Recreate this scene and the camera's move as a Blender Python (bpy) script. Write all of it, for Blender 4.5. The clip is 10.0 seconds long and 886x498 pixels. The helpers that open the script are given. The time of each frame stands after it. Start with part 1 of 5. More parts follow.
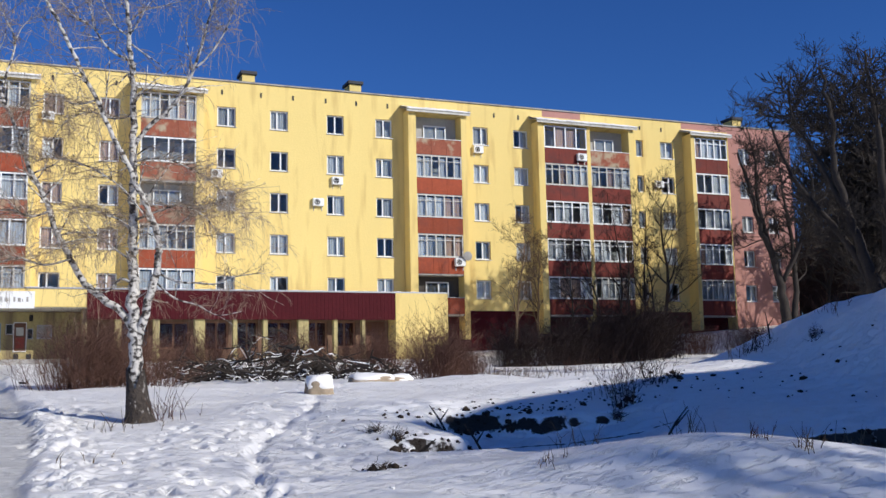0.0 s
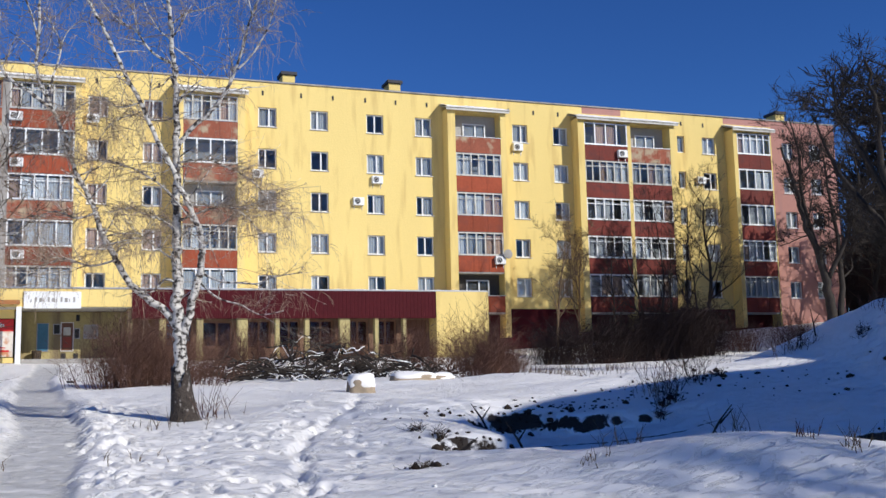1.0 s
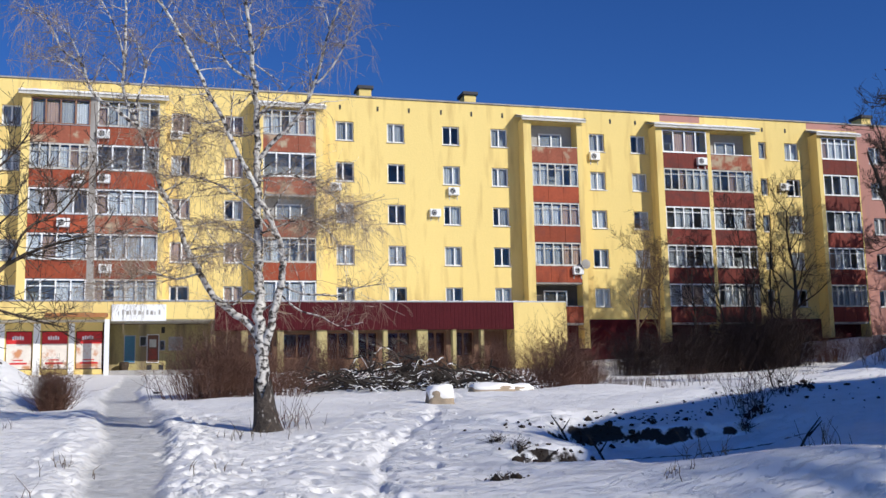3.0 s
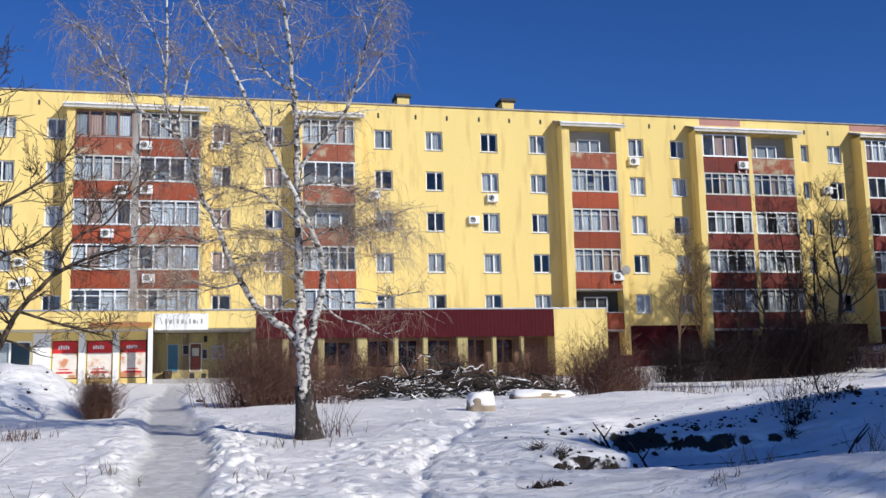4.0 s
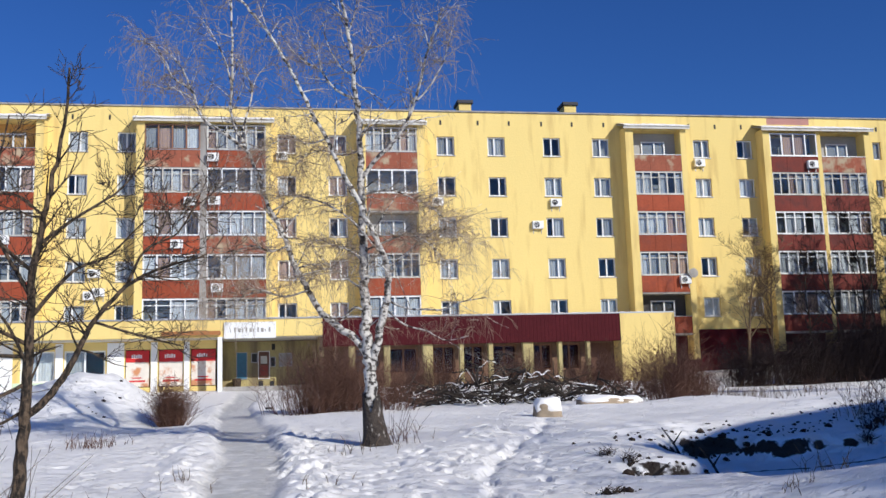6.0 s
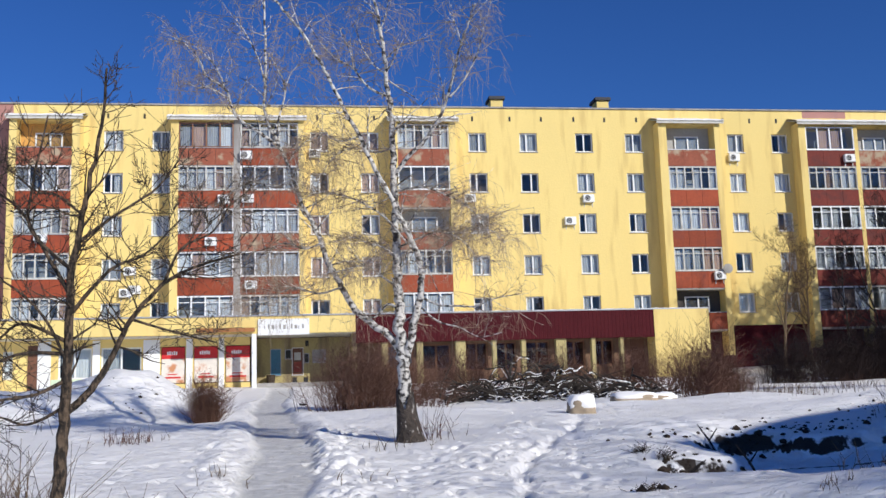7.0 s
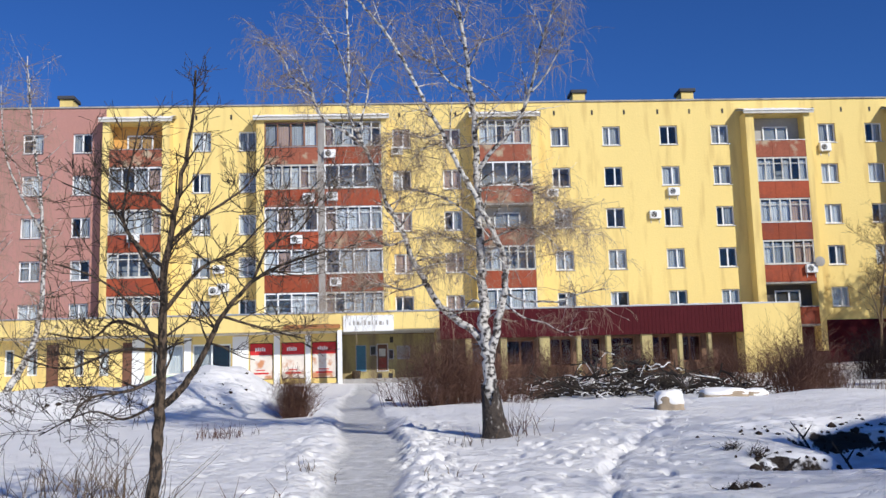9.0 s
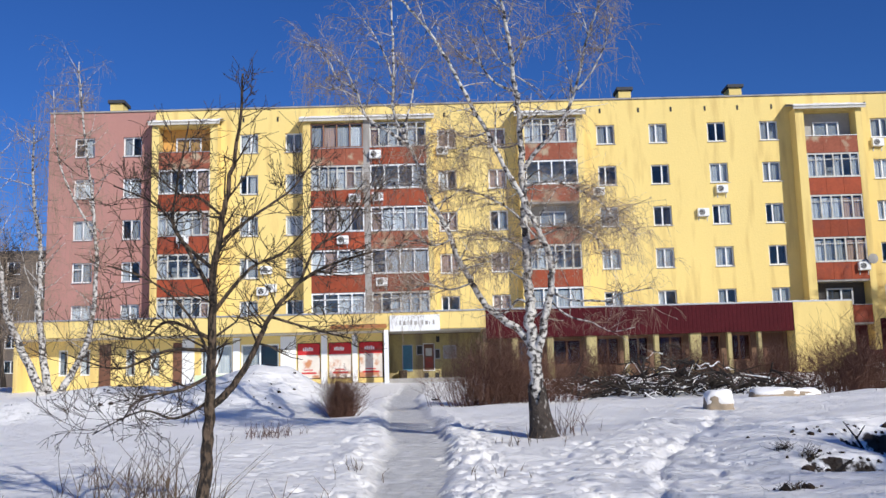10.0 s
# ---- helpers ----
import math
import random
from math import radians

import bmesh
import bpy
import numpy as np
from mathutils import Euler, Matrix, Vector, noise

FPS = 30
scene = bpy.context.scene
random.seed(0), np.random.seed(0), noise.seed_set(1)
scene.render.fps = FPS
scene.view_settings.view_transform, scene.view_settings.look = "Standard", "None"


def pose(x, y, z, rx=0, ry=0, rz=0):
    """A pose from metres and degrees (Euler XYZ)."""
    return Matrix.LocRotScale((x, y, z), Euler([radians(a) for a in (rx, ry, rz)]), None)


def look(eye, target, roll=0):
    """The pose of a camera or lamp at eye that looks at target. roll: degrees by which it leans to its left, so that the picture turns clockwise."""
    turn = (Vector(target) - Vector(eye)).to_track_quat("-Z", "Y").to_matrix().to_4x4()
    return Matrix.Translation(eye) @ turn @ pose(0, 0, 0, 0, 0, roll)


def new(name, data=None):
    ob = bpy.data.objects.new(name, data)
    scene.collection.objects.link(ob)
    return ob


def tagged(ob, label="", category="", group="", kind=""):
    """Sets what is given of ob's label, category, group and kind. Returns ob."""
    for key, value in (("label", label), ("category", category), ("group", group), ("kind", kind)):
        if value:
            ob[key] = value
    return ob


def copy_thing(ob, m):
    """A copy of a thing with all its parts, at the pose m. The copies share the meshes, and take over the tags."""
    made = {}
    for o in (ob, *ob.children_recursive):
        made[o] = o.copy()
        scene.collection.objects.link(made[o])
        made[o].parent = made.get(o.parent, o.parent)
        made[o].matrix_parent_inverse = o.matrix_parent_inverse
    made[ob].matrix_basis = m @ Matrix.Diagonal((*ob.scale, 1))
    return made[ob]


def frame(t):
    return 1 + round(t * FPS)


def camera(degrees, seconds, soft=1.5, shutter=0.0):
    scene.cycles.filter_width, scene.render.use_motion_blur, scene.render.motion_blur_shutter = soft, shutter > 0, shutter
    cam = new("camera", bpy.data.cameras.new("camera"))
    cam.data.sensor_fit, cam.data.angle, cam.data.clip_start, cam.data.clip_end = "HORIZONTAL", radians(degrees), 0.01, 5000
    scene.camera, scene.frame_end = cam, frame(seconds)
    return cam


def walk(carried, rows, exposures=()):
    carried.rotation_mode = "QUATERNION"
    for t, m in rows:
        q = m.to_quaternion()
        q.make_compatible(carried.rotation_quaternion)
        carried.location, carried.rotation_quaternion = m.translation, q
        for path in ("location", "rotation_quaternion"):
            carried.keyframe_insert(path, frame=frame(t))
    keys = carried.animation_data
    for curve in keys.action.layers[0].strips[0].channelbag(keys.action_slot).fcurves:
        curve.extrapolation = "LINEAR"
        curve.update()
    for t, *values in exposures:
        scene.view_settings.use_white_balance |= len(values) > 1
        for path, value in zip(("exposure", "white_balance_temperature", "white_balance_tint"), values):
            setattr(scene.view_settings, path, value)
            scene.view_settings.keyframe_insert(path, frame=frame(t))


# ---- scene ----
cam = camera(47.498, 10.0, 1.5)
# seconds, eye x y z, yaw, pitch, roll (degrees)
PATH = [
    (0, 0.000, -0.000, 1.600, -22.127, 7.265, -1.169),
    (0.5, -0.014, -0.016, 1.603, -20.776, 7.268, -1.196),
    (1, -0.007, -0.008, 1.604, -19.823, 7.210, -1.278),
    (1.5, -0.012, -0.007, 1.608, -18.877, 7.026, -1.156),
    (2, -0.019, 0.011, 1.602, -17.766, 7.012, -1.124),
    (2.5, -0.018, 0.006, 1.604, -16.595, 7.494, -1.167),
    (4, -0.025, 0.006, 1.603, -13.205, 8.395, -1.425),
    (4.5, -0.029, -0.002, 1.603, -12.196, 8.577, -1.515),
    (5, -0.032, -0.008, 1.608, -11.378, 8.715, -1.520),
    (5.5, -0.025, -0.002, 1.602, -10.421, 8.873, -1.661),
    (7, -0.040, -0.006, 1.606, -7.683, 8.685, -1.705),
    (7.5, -0.042, 0.007, 1.603, -6.538, 8.721, -1.592),
    (8, -0.042, -0.000, 1.604, -5.530, 8.705, -1.548),
    (8.5, -0.046, 0.011, 1.604, -4.230, 8.597, -1.624),
    (9, -0.055, 0.011, 1.606, -2.929, 8.589, -1.590),
    (9.5, -0.052, 0.005, 1.605, -1.478, 8.608, -1.614),
    (10, -0.056, 0.003, 1.607, -0.301, 8.633, -1.556),
]


def aim(t, x, y, z, yaw, pitch, roll):
    a, b = radians(yaw), radians(pitch)
    way = Vector((-math.sin(a) * math.cos(b), math.cos(a) * math.cos(b), math.sin(b)))
    eye = Vector((x, y, z))
    return t, look(eye, eye + way * 10, roll)


walk(cam, [aim(*row) for row in PATH], [(0.0, 0.15, 6150, 10), (10.0, 0.15, 6150, 10)])

# ---- sky and sun ----
SUN_AZ, SUN_EL = 37.0, 27.0  # degrees to the right of the street side's normal, and above the horizon
world = bpy.data.worlds.new("world")
scene.world = world
world.use_nodes = True
wn = world.node_tree.nodes
sky = wn.new("ShaderNodeTexSky")
sky.sky_type, sky.sun_disc = "NISHITA", False
sky.sun_elevation = radians(SUN_EL)
sky.sun_rotation = radians(180 - SUN_AZ)
sky.altitude, sky.air_density, sky.dust_density, sky.ozone_density = 1800, 1.0, 0.0, 8.0
wn["Background"].inputs["Strength"].default_value = 0.085
deep = wn.new("ShaderNodeHueSaturation")
deep.inputs["Saturation"].default_value = 1.10
deep.inputs["Hue"].default_value = 0.511
world.node_tree.links.new(sky.outputs[0], deep.inputs["Color"])
world.node_tree.links.new(deep.outputs[0], wn["Background"].inputs["Color"])
sun = new("sun", bpy.data.lights.new("sun", "SUN"))
sun.data.energy, sun.data.angle, sun.data.color = 3.8, radians(0.5), (1.0, 0.94, 0.84)
to_sun = Vector((math.sin(radians(SUN_AZ)) * math.cos(radians(SUN_EL)), -math.cos(radians(SUN_AZ)) * math.cos(radians(SUN_EL)), math.sin(radians(SUN_EL))))
sun.matrix_world = look(to_sun * 60, (0, 0, 0))


# ---- materials ----
def mat(name, base, rough=0.8, var=0.12, grain=6.0, blotch=0.6, bump=0.15, stain=None, stain_at=(0.55, 0.7), streak=False, metal=0.0, spec=0.3, piece=0.0, flecks=None):
    """Base colour varied at two scales, an optional stain colour, and a fine relief."""
    m = bpy.data.materials.new(name)
    m.use_nodes = True
    nt = m.node_tree
    b = nt.nodes["Principled BSDF"]
    b.inputs["Roughness"].default_value, b.inputs["Metallic"].default_value = rough, metal
    b.inputs["Specular IOR Level"].default_value = spec
    tc = nt.nodes.new("ShaderNodeTexCoord")
    geo = nt.nodes.new("ShaderNodeNewGeometry")
    n1, n2 = nt.nodes.new("ShaderNodeTexNoise"), nt.nodes.new("ShaderNodeTexNoise")
    n1.inputs["Scale"].default_value, n2.inputs["Scale"].default_value = grain, blotch
    n1.inputs["Detail"].default_value, n2.inputs["Detail"].default_value = 6, 5
    nt.links.new(geo.outputs["Position"], n1.inputs["Vector"])
    src = geo.outputs["Position"]
    if streak:
        mp = nt.nodes.new("ShaderNodeMapping")
        mp.inputs["Scale"].default_value = (1.0, 1.0, 0.14)
        nt.links.new(geo.outputs["Position"], mp.inputs["Vector"])
        src = mp.outputs["Vector"]
    nt.links.new(src, n2.inputs["Vector"])
    mixf = nt.nodes.new("ShaderNodeMath")
    mixf.operation = "ADD"
    nt.links.new(n1.outputs["Fac"], mixf.inputs[0])
    nt.links.new(n2.outputs["Fac"], mixf.inputs[1])
    ramp = nt.nodes.new("ShaderNodeMapRange")
    ramp.inputs["From Min"].default_value, ramp.inputs["From Max"].default_value = 0.6, 1.4
    ramp.inputs["To Min"].default_value, ramp.inputs["To Max"].default_value = 1 - var, 1 + var
    nt.links.new(mixf.outputs[0], ramp.inputs["Value"])
    val = ramp.outputs[0]
    if piece:
        oi = nt.nodes.new("ShaderNodeObjectInfo")
        r2 = nt.nodes.new("ShaderNodeMapRange")
        r2.inputs["To Min"].default_value, r2.inputs["To Max"].default_value = 1 - piece, 1 + piece
        nt.links.new(oi.outputs["Random"], r2.inputs["Value"])
        mm = nt.nodes.new("ShaderNodeMath")
        mm.operation = "MULTIPLY"
        nt.links.new(val, mm.inputs[0])
        nt.links.new(r2.outputs[0], mm.inputs[1])
        val = mm.outputs[0]
    mul = nt.nodes.new("ShaderNodeVectorMath")
    mul.operation = "SCALE"
    mul.inputs[0].default_value = base
    nt.links.new(val, mul.inputs["Scale"])
    col = mul.outputs[0]
    if stain:
        n3 = nt.nodes.new("ShaderNodeTexNoise")
        n3.inputs["Scale"].default_value, n3.inputs["Detail"].default_value = 1.4, 8
        nt.links.new(src, n3.inputs["Vector"])
        if flecks:
            fm = nt.nodes.new("ShaderNodeMapping")
            fm.inputs["Scale"].default_value = flecks
            nt.links.new(geo.outputs["Position"], fm.inputs["Vector"])
            nt.links.new(fm.outputs["Vector"], n3.inputs["Vector"])
        r3 = nt.nodes.new("ShaderNodeMapRange")
        r3.inputs["From Min"].default_value, r3.inputs["From Max"].default_value = stain_at
        nt.links.new(n3.outputs["Fac"], r3.inputs["Value"])
        mx = nt.nodes.new("ShaderNodeMix")
        mx.data_type = "RGBA"
        mx.inputs[7].default_value = (*stain, 1)
        nt.links.new(r3.outputs[0], mx.inputs[0])
        nt.links.new(col, mx.inputs[6])
        col = mx.outputs[2]
    nt.links.new(col, b.inputs["Base Color"])
    bp = nt.nodes.new("ShaderNodeBump")
    bp.inputs["Strength"].default_value, bp.inputs["Distance"].default_value = bump, 0.05
    nt.links.new(n1.outputs["Fac"], bp.inputs["Height"])
    nt.links.new(bp.outputs[0], b.inputs["Normal"])
    return m


def glass_mat(name, tint):
    m = bpy.data.materials.new(name)
    m.use_nodes = True
    nt = m.node_tree
    nt.nodes.remove(nt.nodes["Principled BSDF"])
    tr, gl, mx, lw, pw, ad = (nt.nodes.new(k) for k in ("ShaderNodeBsdfTransparent", "ShaderNodeBsdfGlossy", "ShaderNodeMixShader", "ShaderNodeLayerWeight", "ShaderNodeMath", "ShaderNodeMath"))
    tr.inputs["Color"].default_value = (*tint, 1)
    gl.inputs["Roughness"].default_value = 0.03
    pw.operation, ad.operation = "POWER", "MULTIPLY_ADD"
    pw.inputs[1].default_value, ad.inputs[1].default_value, ad.inputs[2].default_value = 5.0, 0.9, 0.05
    nt.links.new(lw.outputs["Facing"], pw.inputs[0])
    nt.links.new(pw.outputs[0], ad.inputs[0])
    nt.links.new(ad.outputs[0], mx.inputs[0])
    nt.links.new(tr.outputs[0], mx.inputs[1])
    nt.links.new(gl.outputs[0], mx.inputs[2])
    nt.links.new(mx.outputs[0], nt.nodes["Material Output"].inputs["Surface"])
    return m


M_YELLOW = mat("yellow_render", (0.80, 0.615, 0.225), 0.9, 0.035, 9, 0.5, 0.25, (0.56, 0.38, 0.13), (0.53, 0.80), True)
M_PINK = mat("pink_render", (0.42, 0.215, 0.178), 0.9, 0.08, 9, 0.5, 0.25, (0.36, 0.20, 0.18), (0.55, 0.8), True)
M_MAROON = mat("maroon_paint", (0.066, 0.0075, 0.011), 0.7, 0.22, 8, 0.6, 0.2, spec=0.12)
M_RED = mat("red_brown_paint", (0.31, 0.064, 0.026), 0.75, 0.2, 7, 0.8, 0.3, (0.20, 0.05, 0.03), (0.5, 0.75), False, piece=0.25)
M_RED_DARK = mat("dark_maroon_paint", (0.165, 0.030, 0.020), 0.75, 0.2, 7, 0.8, 0.3, (0.11, 0.03, 0.025), (0.5, 0.75), False, piece=0.25)
M_RED_WORN = mat("worn_red_paint", (0.30, 0.095, 0.055), 0.85, 0.2, 7, 0.8, 0.3, (0.42, 0.33, 0.22), (0.52, 0.66))
M_WHITE = mat("white_plastic", (0.80, 0.80, 0.78), 0.45, 0.04, 12, 1, 0.05)
M_OLDWHITE = mat("old_white_paint", (0.58, 0.56, 0.50), 0.75, 0.15, 10, 2, 0.2, (0.33, 0.28, 0.22), (0.55, 0.75))
M_WOOD_OLD = mat("brown_window_wood", (0.26, 0.13, 0.075), 0.7, 0.2, 12, 2, 0.2)
M_GLASS = glass_mat("window_glass", (0.88, 0.91, 0.93))
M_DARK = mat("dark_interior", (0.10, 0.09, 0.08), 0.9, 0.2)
M_CURTAIN = mat("curtain_cloth", (0.62, 0.60, 0.57), 0.95, 0.1, 20, 3, 0.1, piece=0.4)
# dirty yellow, darkened further for the shade under the soffit
M_DULL = mat("shaded_soiled_yellow_render", (0.46, 0.38, 0.17), 0.92, 0.14, 7, 0.7, 0.3, (0.24, 0.19, 0.11), (0.5, 0.7), True)
M_BASEWALL = mat("dull_brown_render", (0.20, 0.12, 0.075), 0.92, 0.2, 7, 0.7, 0.3, (0.10, 0.06, 0.045), (0.5, 0.7))
M_CURTAIN_W = mat("warm_curtain_cloth", (0.55, 0.36, 0.26), 0.95, 0.1, 20, 3, 0.1, piece=0.2)
M_CONCRETE = mat("concrete", (0.36, 0.34, 0.31), 0.9, 0.15, 8, 1, 0.3, (0.24, 0.22, 0.20), (0.5, 0.7), True)
M_ROOF = mat("roof_felt", (0.07, 0.07, 0.075), 0.9, 0.2)
M_METAL = mat("grey_sheet_metal", (0.42, 0.42, 0.43), 0.45, 0.1, 8, 1, 0.1, metal=0.6)
M_SNOWTOP = mat("settled_snow", (0.88, 0.86, 0.835), 0.7, 0.03, 5, 1, 0.35)
M_INNER = mat("loggia_render", (0.62, 0.34, 0.10), 0.9, 0.15, 6, 1, 0.2)
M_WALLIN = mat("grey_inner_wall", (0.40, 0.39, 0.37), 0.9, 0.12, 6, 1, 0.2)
M_BIRCH = mat("birch_bark", (0.60, 0.57, 0.52), 0.85, 0.18, 14, 3, 0.35, (0.05, 0.042, 0.038), (0.46, 0.59), flecks=(10, 10, 13))
M_BIRCH_FOOT = mat("dark_birch_foot_bark", (0.06, 0.048, 0.04), 0.95, 0.45, 18, 3, 0.9, (0.34, 0.31, 0.28), (0.60, 0.66), flecks=(14, 14, 7))
M_TWIG = mat("birch_twig", (0.27, 0.205, 0.145), 0.85, 0.25, 10, 1, 0.1)
M_BARK = mat("dark_bark", (0.04, 0.032, 0.026), 0.92, 0.35, 14, 2, 0.6)
M_BARK_GREY = mat("grey_brown_bark", (0.105, 0.074, 0.050), 0.92, 0.4, 22, 5, 0.9, (0.025, 0.02, 0.016), (0.46, 0.56), flecks=(30, 30, 9))
M_SHRUB = mat("shrub_stems", (0.135, 0.070, 0.048), 0.9, 0.3, 4, 0.6, 0.1)
M_SHRUB_DARK = mat("dark_shrub_stems", (0.036, 0.023, 0.02), 0.9, 0.3, 4, 0.6, 0.1)
M_GRASS = mat("dry_weeds", (0.18, 0.125, 0.075), 0.9, 0.3, 4, 0.6, 0.1)
M_EARTH = mat("dark_earth", (0.04, 0.027, 0.018), 0.95, 0.4, 9, 1.5, 0.8)
M_STONE = mat("rough_stone", (0.34, 0.27, 0.19), 0.9, 0.3, 6, 2, 0.6)
M_BLUE = mat("blue_poster", (0.07, 0.20, 0.30), 0.5, 0.15)
M_SIGNRED = mat("red_sign", (0.55, 0.03, 0.03), 0.5, 0.08)
M_GREENISH = mat("pale_green_panel", (0.62, 0.72, 0.52), 0.6, 0.06)
M_BLACK = mat("black_plastic", (0.03, 0.03, 0.03), 0.6, 0.2)
M_ORANGE = mat("brown_canopy_trim", (0.36, 0.15, 0.05), 0.6, 0.15)
M_FOOD = mat("food_poster_print", (0.72, 0.66, 0.58), 0.5, 0.1, 3, 1.5, 0.0, (0.55, 0.25, 0.12), (0.52, 0.62))
M_FAR = mat("brown_far_wall", (0.13, 0.105, 0.085), 0.9, 0.2)
M_NOTICE = mat("faded_red_print", (0.30, 0.06, 0.04), 0.6, 0.2)
M_DOOR = mat("brown_door_paint", (0.16, 0.075, 0.045), 0.6, 0.2)

# ---- building blocks ----
WM = {}


def thing(name, loc, label, category, group="", kind=""):
    ob = new(name)
    ob.empty_display_size = 0.3
    ob.location = loc
    WM[ob] = Matrix.Translation(loc)
    return tagged(ob, label, category, group, kind)


def solo(name, me, material, label, category, group="", kind="", loc=(0, 0, 0)):
    ob = new(name, me)
    if material and not me.materials:
        me.materials.append(material)
    ob.location = loc
    WM[ob] = Matrix.Translation(loc)
    return tagged(ob, label, category, group, kind)


def attach(name, me, material, parent, loc=(0, 0, 0), label="", kind=""):
    if material and not me.materials:
        me.materials.append(material)
    ob = new(name, me)
    ob.parent = parent
    ob.matrix_parent_inverse = WM[parent].inverted()
    ob.location = loc
    WM[ob] = Matrix.Translation(loc)
    if label:
        ob["label"] = label
    if kind:
        ob["kind"] = kind
    return ob


class Shape:
    """Collects boxes, tubes and sheets into one mesh."""

    def __init__(self):
        self.v, self.f = [], []

    def box(self, x0, x1, y0, y1, z0, z1):
        n = len(self.v)
        self.v += [(x, y, z) for z in (z0, z1) for y in (y0, y1) for x in (x0, x1)]
        self.f += [tuple(n + i for i in q) for q in ((0, 2, 3, 1), (4, 5, 7, 6), (0, 1, 5, 4), (2, 6, 7, 3), (0, 4, 6, 2), (1, 3, 7, 5))]
        return self

    def tube(self, pts, radii, sides=5):
        n, k = len(self.v), len(pts)
        for i, p in enumerate(pts):
            d = (pts[min(i + 1, k - 1)] - pts[max(i - 1, 0)])
            if d.length < 1e-9:
                d = Vector((0, 0, 1))
            d.normalize()
            a = d.cross(Vector((0.31, 0.87, 0.38)))
            if a.length < 1e-3:
                a = d.cross(Vector((1, 0, 0)))
            a.normalize()
            b = d.cross(a)
            for s in range(sides):
                w = 2 * math.pi * s / sides
                q = p + (a * math.cos(w) + b * math.sin(w)) * radii[i]
                self.v.append((q.x, q.y, q.z))
        for i in range(k - 1):
            for s in range(sides):
                t = (s + 1) % sides
                self.f.append((n + i * sides + s, n + i * sides + t, n + (i + 1) * sides + t, n + (i + 1) * sides + s))
        if sides > 3:
            self.f.append(tuple(n + s for s in reversed(range(sides))))
            self.f.append(tuple(n + (k - 1) * sides + s for s in range(sides)))
        return self

    def sheet(self, rows):
        n, w = len(self.v), len(rows[0])
        for r in rows:
            self.v += [tuple(p) for p in r]
        for j in range(len(rows) - 1):
            for i in range(w - 1):
                a = n + j * w + i
                self.f.append((a, a + 1, a + w + 1, a + w))
        return self

    def mesh(self, name, smooth=False, bevel=0.0):
        me = bpy.data.meshes.new(name)
        me.from_pydata(self.v, [], self.f)
        if bevel:
            bm = bmesh.new()
            bm.from_mesh(me)
            bmesh.ops.bevel(bm, geom=list(bm.edges), offset=bevel, segments=1, affect="EDGES")
            bm.to_mesh(me)
            bm.free()
        if smooth:
            me.polygons.foreach_set("use_smooth", [True] * len(me.polygons))
        me.update()
        return me


def boxes(name, *bs, bevel=0.0):
    s = Shape()
    for b in bs:
        s.box(*b)
    return s.mesh(name, bevel=bevel)


def pierced_wall(name, x0, x1, z0, z1, y0, y1, holes):
    """An upright wall of thickness y0..y1 with openings (xa, xb, za, zb) that go through it."""
    xs = sorted({x0, x1, *(h[0] for h in holes), *(h[1] for h in holes)})
    zs = sorted({z0, z1, *(h[2] for h in holes), *(h[3] for h in holes)})
    s = Shape()

    def quad(*p):
        n = len(s.v)
        s.v.extend(p)
        s.f.append((n, n + 1, n + 2, n + 3))

    for i in range(len(xs) - 1):
        for j in range(len(zs) - 1):
            xa, xb, za, zb = xs[i], xs[i + 1], zs[j], zs[j + 1]
            cx, cz = (xa + xb) / 2, (za + zb) / 2
            if any(h[0] < cx < h[1] and h[2] < cz < h[3] for h in holes):
                continue
            quad((xa, y0, za), (xb, y0, za), (xb, y0, zb), (xa, y0, zb))
            quad((xb, y1, za), (xa, y1, za), (xa, y1, zb), (xb, y1, zb))
    for xa, xb, za, zb in [(x0, x1, z0, z1)] + list(holes):
        quad((xa, y0, za), (xa, y1, za), (xa, y1, zb), (xa, y0, zb))
        quad((xb, y1, za), (xb, y0, za), (xb, y0, zb), (xb, y1, zb))
        quad((xa, y0, zb), (xb, y0, zb), (xb, y1, zb), (xa, y1, zb))
        quad((xa, y1, za), (xb, y1, za), (xb, y0, za), (xa, y0, za))
    return s.mesh(name)


# ---- ground ----
def base_height(x, y):
    z = np.interp(y, [-400, -20, 0, 5, 10, 14, 18, 25, 40, 50, 57, 66, 120, 2000], [-6, -0.6, 0, 0.45, 0.80, 1.10, 1.30, 1.49, 1.88, 2.12, 2.72, 3.3, 4.5, 6])
    near = 0.07 * np.log1p(np.exp(np.clip((x - 4) / 2, -30, 30))) * np.clip((24 - y) / 8, 0, 1)
    far = 0.23 * np.log1p(np.exp(np.clip((x - 30) / 3, -30, 30))) * np.clip((y - 42) / 14, 0, 1)
    return z + (near + np.minimum(far, 4.0)) * np.clip((300 - y) / 200, 0, 1) * np.clip((180 - x) / 100, 0, 1)


def bump(x, y, cx, cy, sx, sy, h, turn=0.0):
    c, s = math.cos(turn), math.sin(turn)
    u, v = (x - cx) * c + (y - cy) * s, -(x - cx) * s + (y - cy) * c
    return h * np.exp(-(u / sx) ** 2 - (v / sy) ** 2)


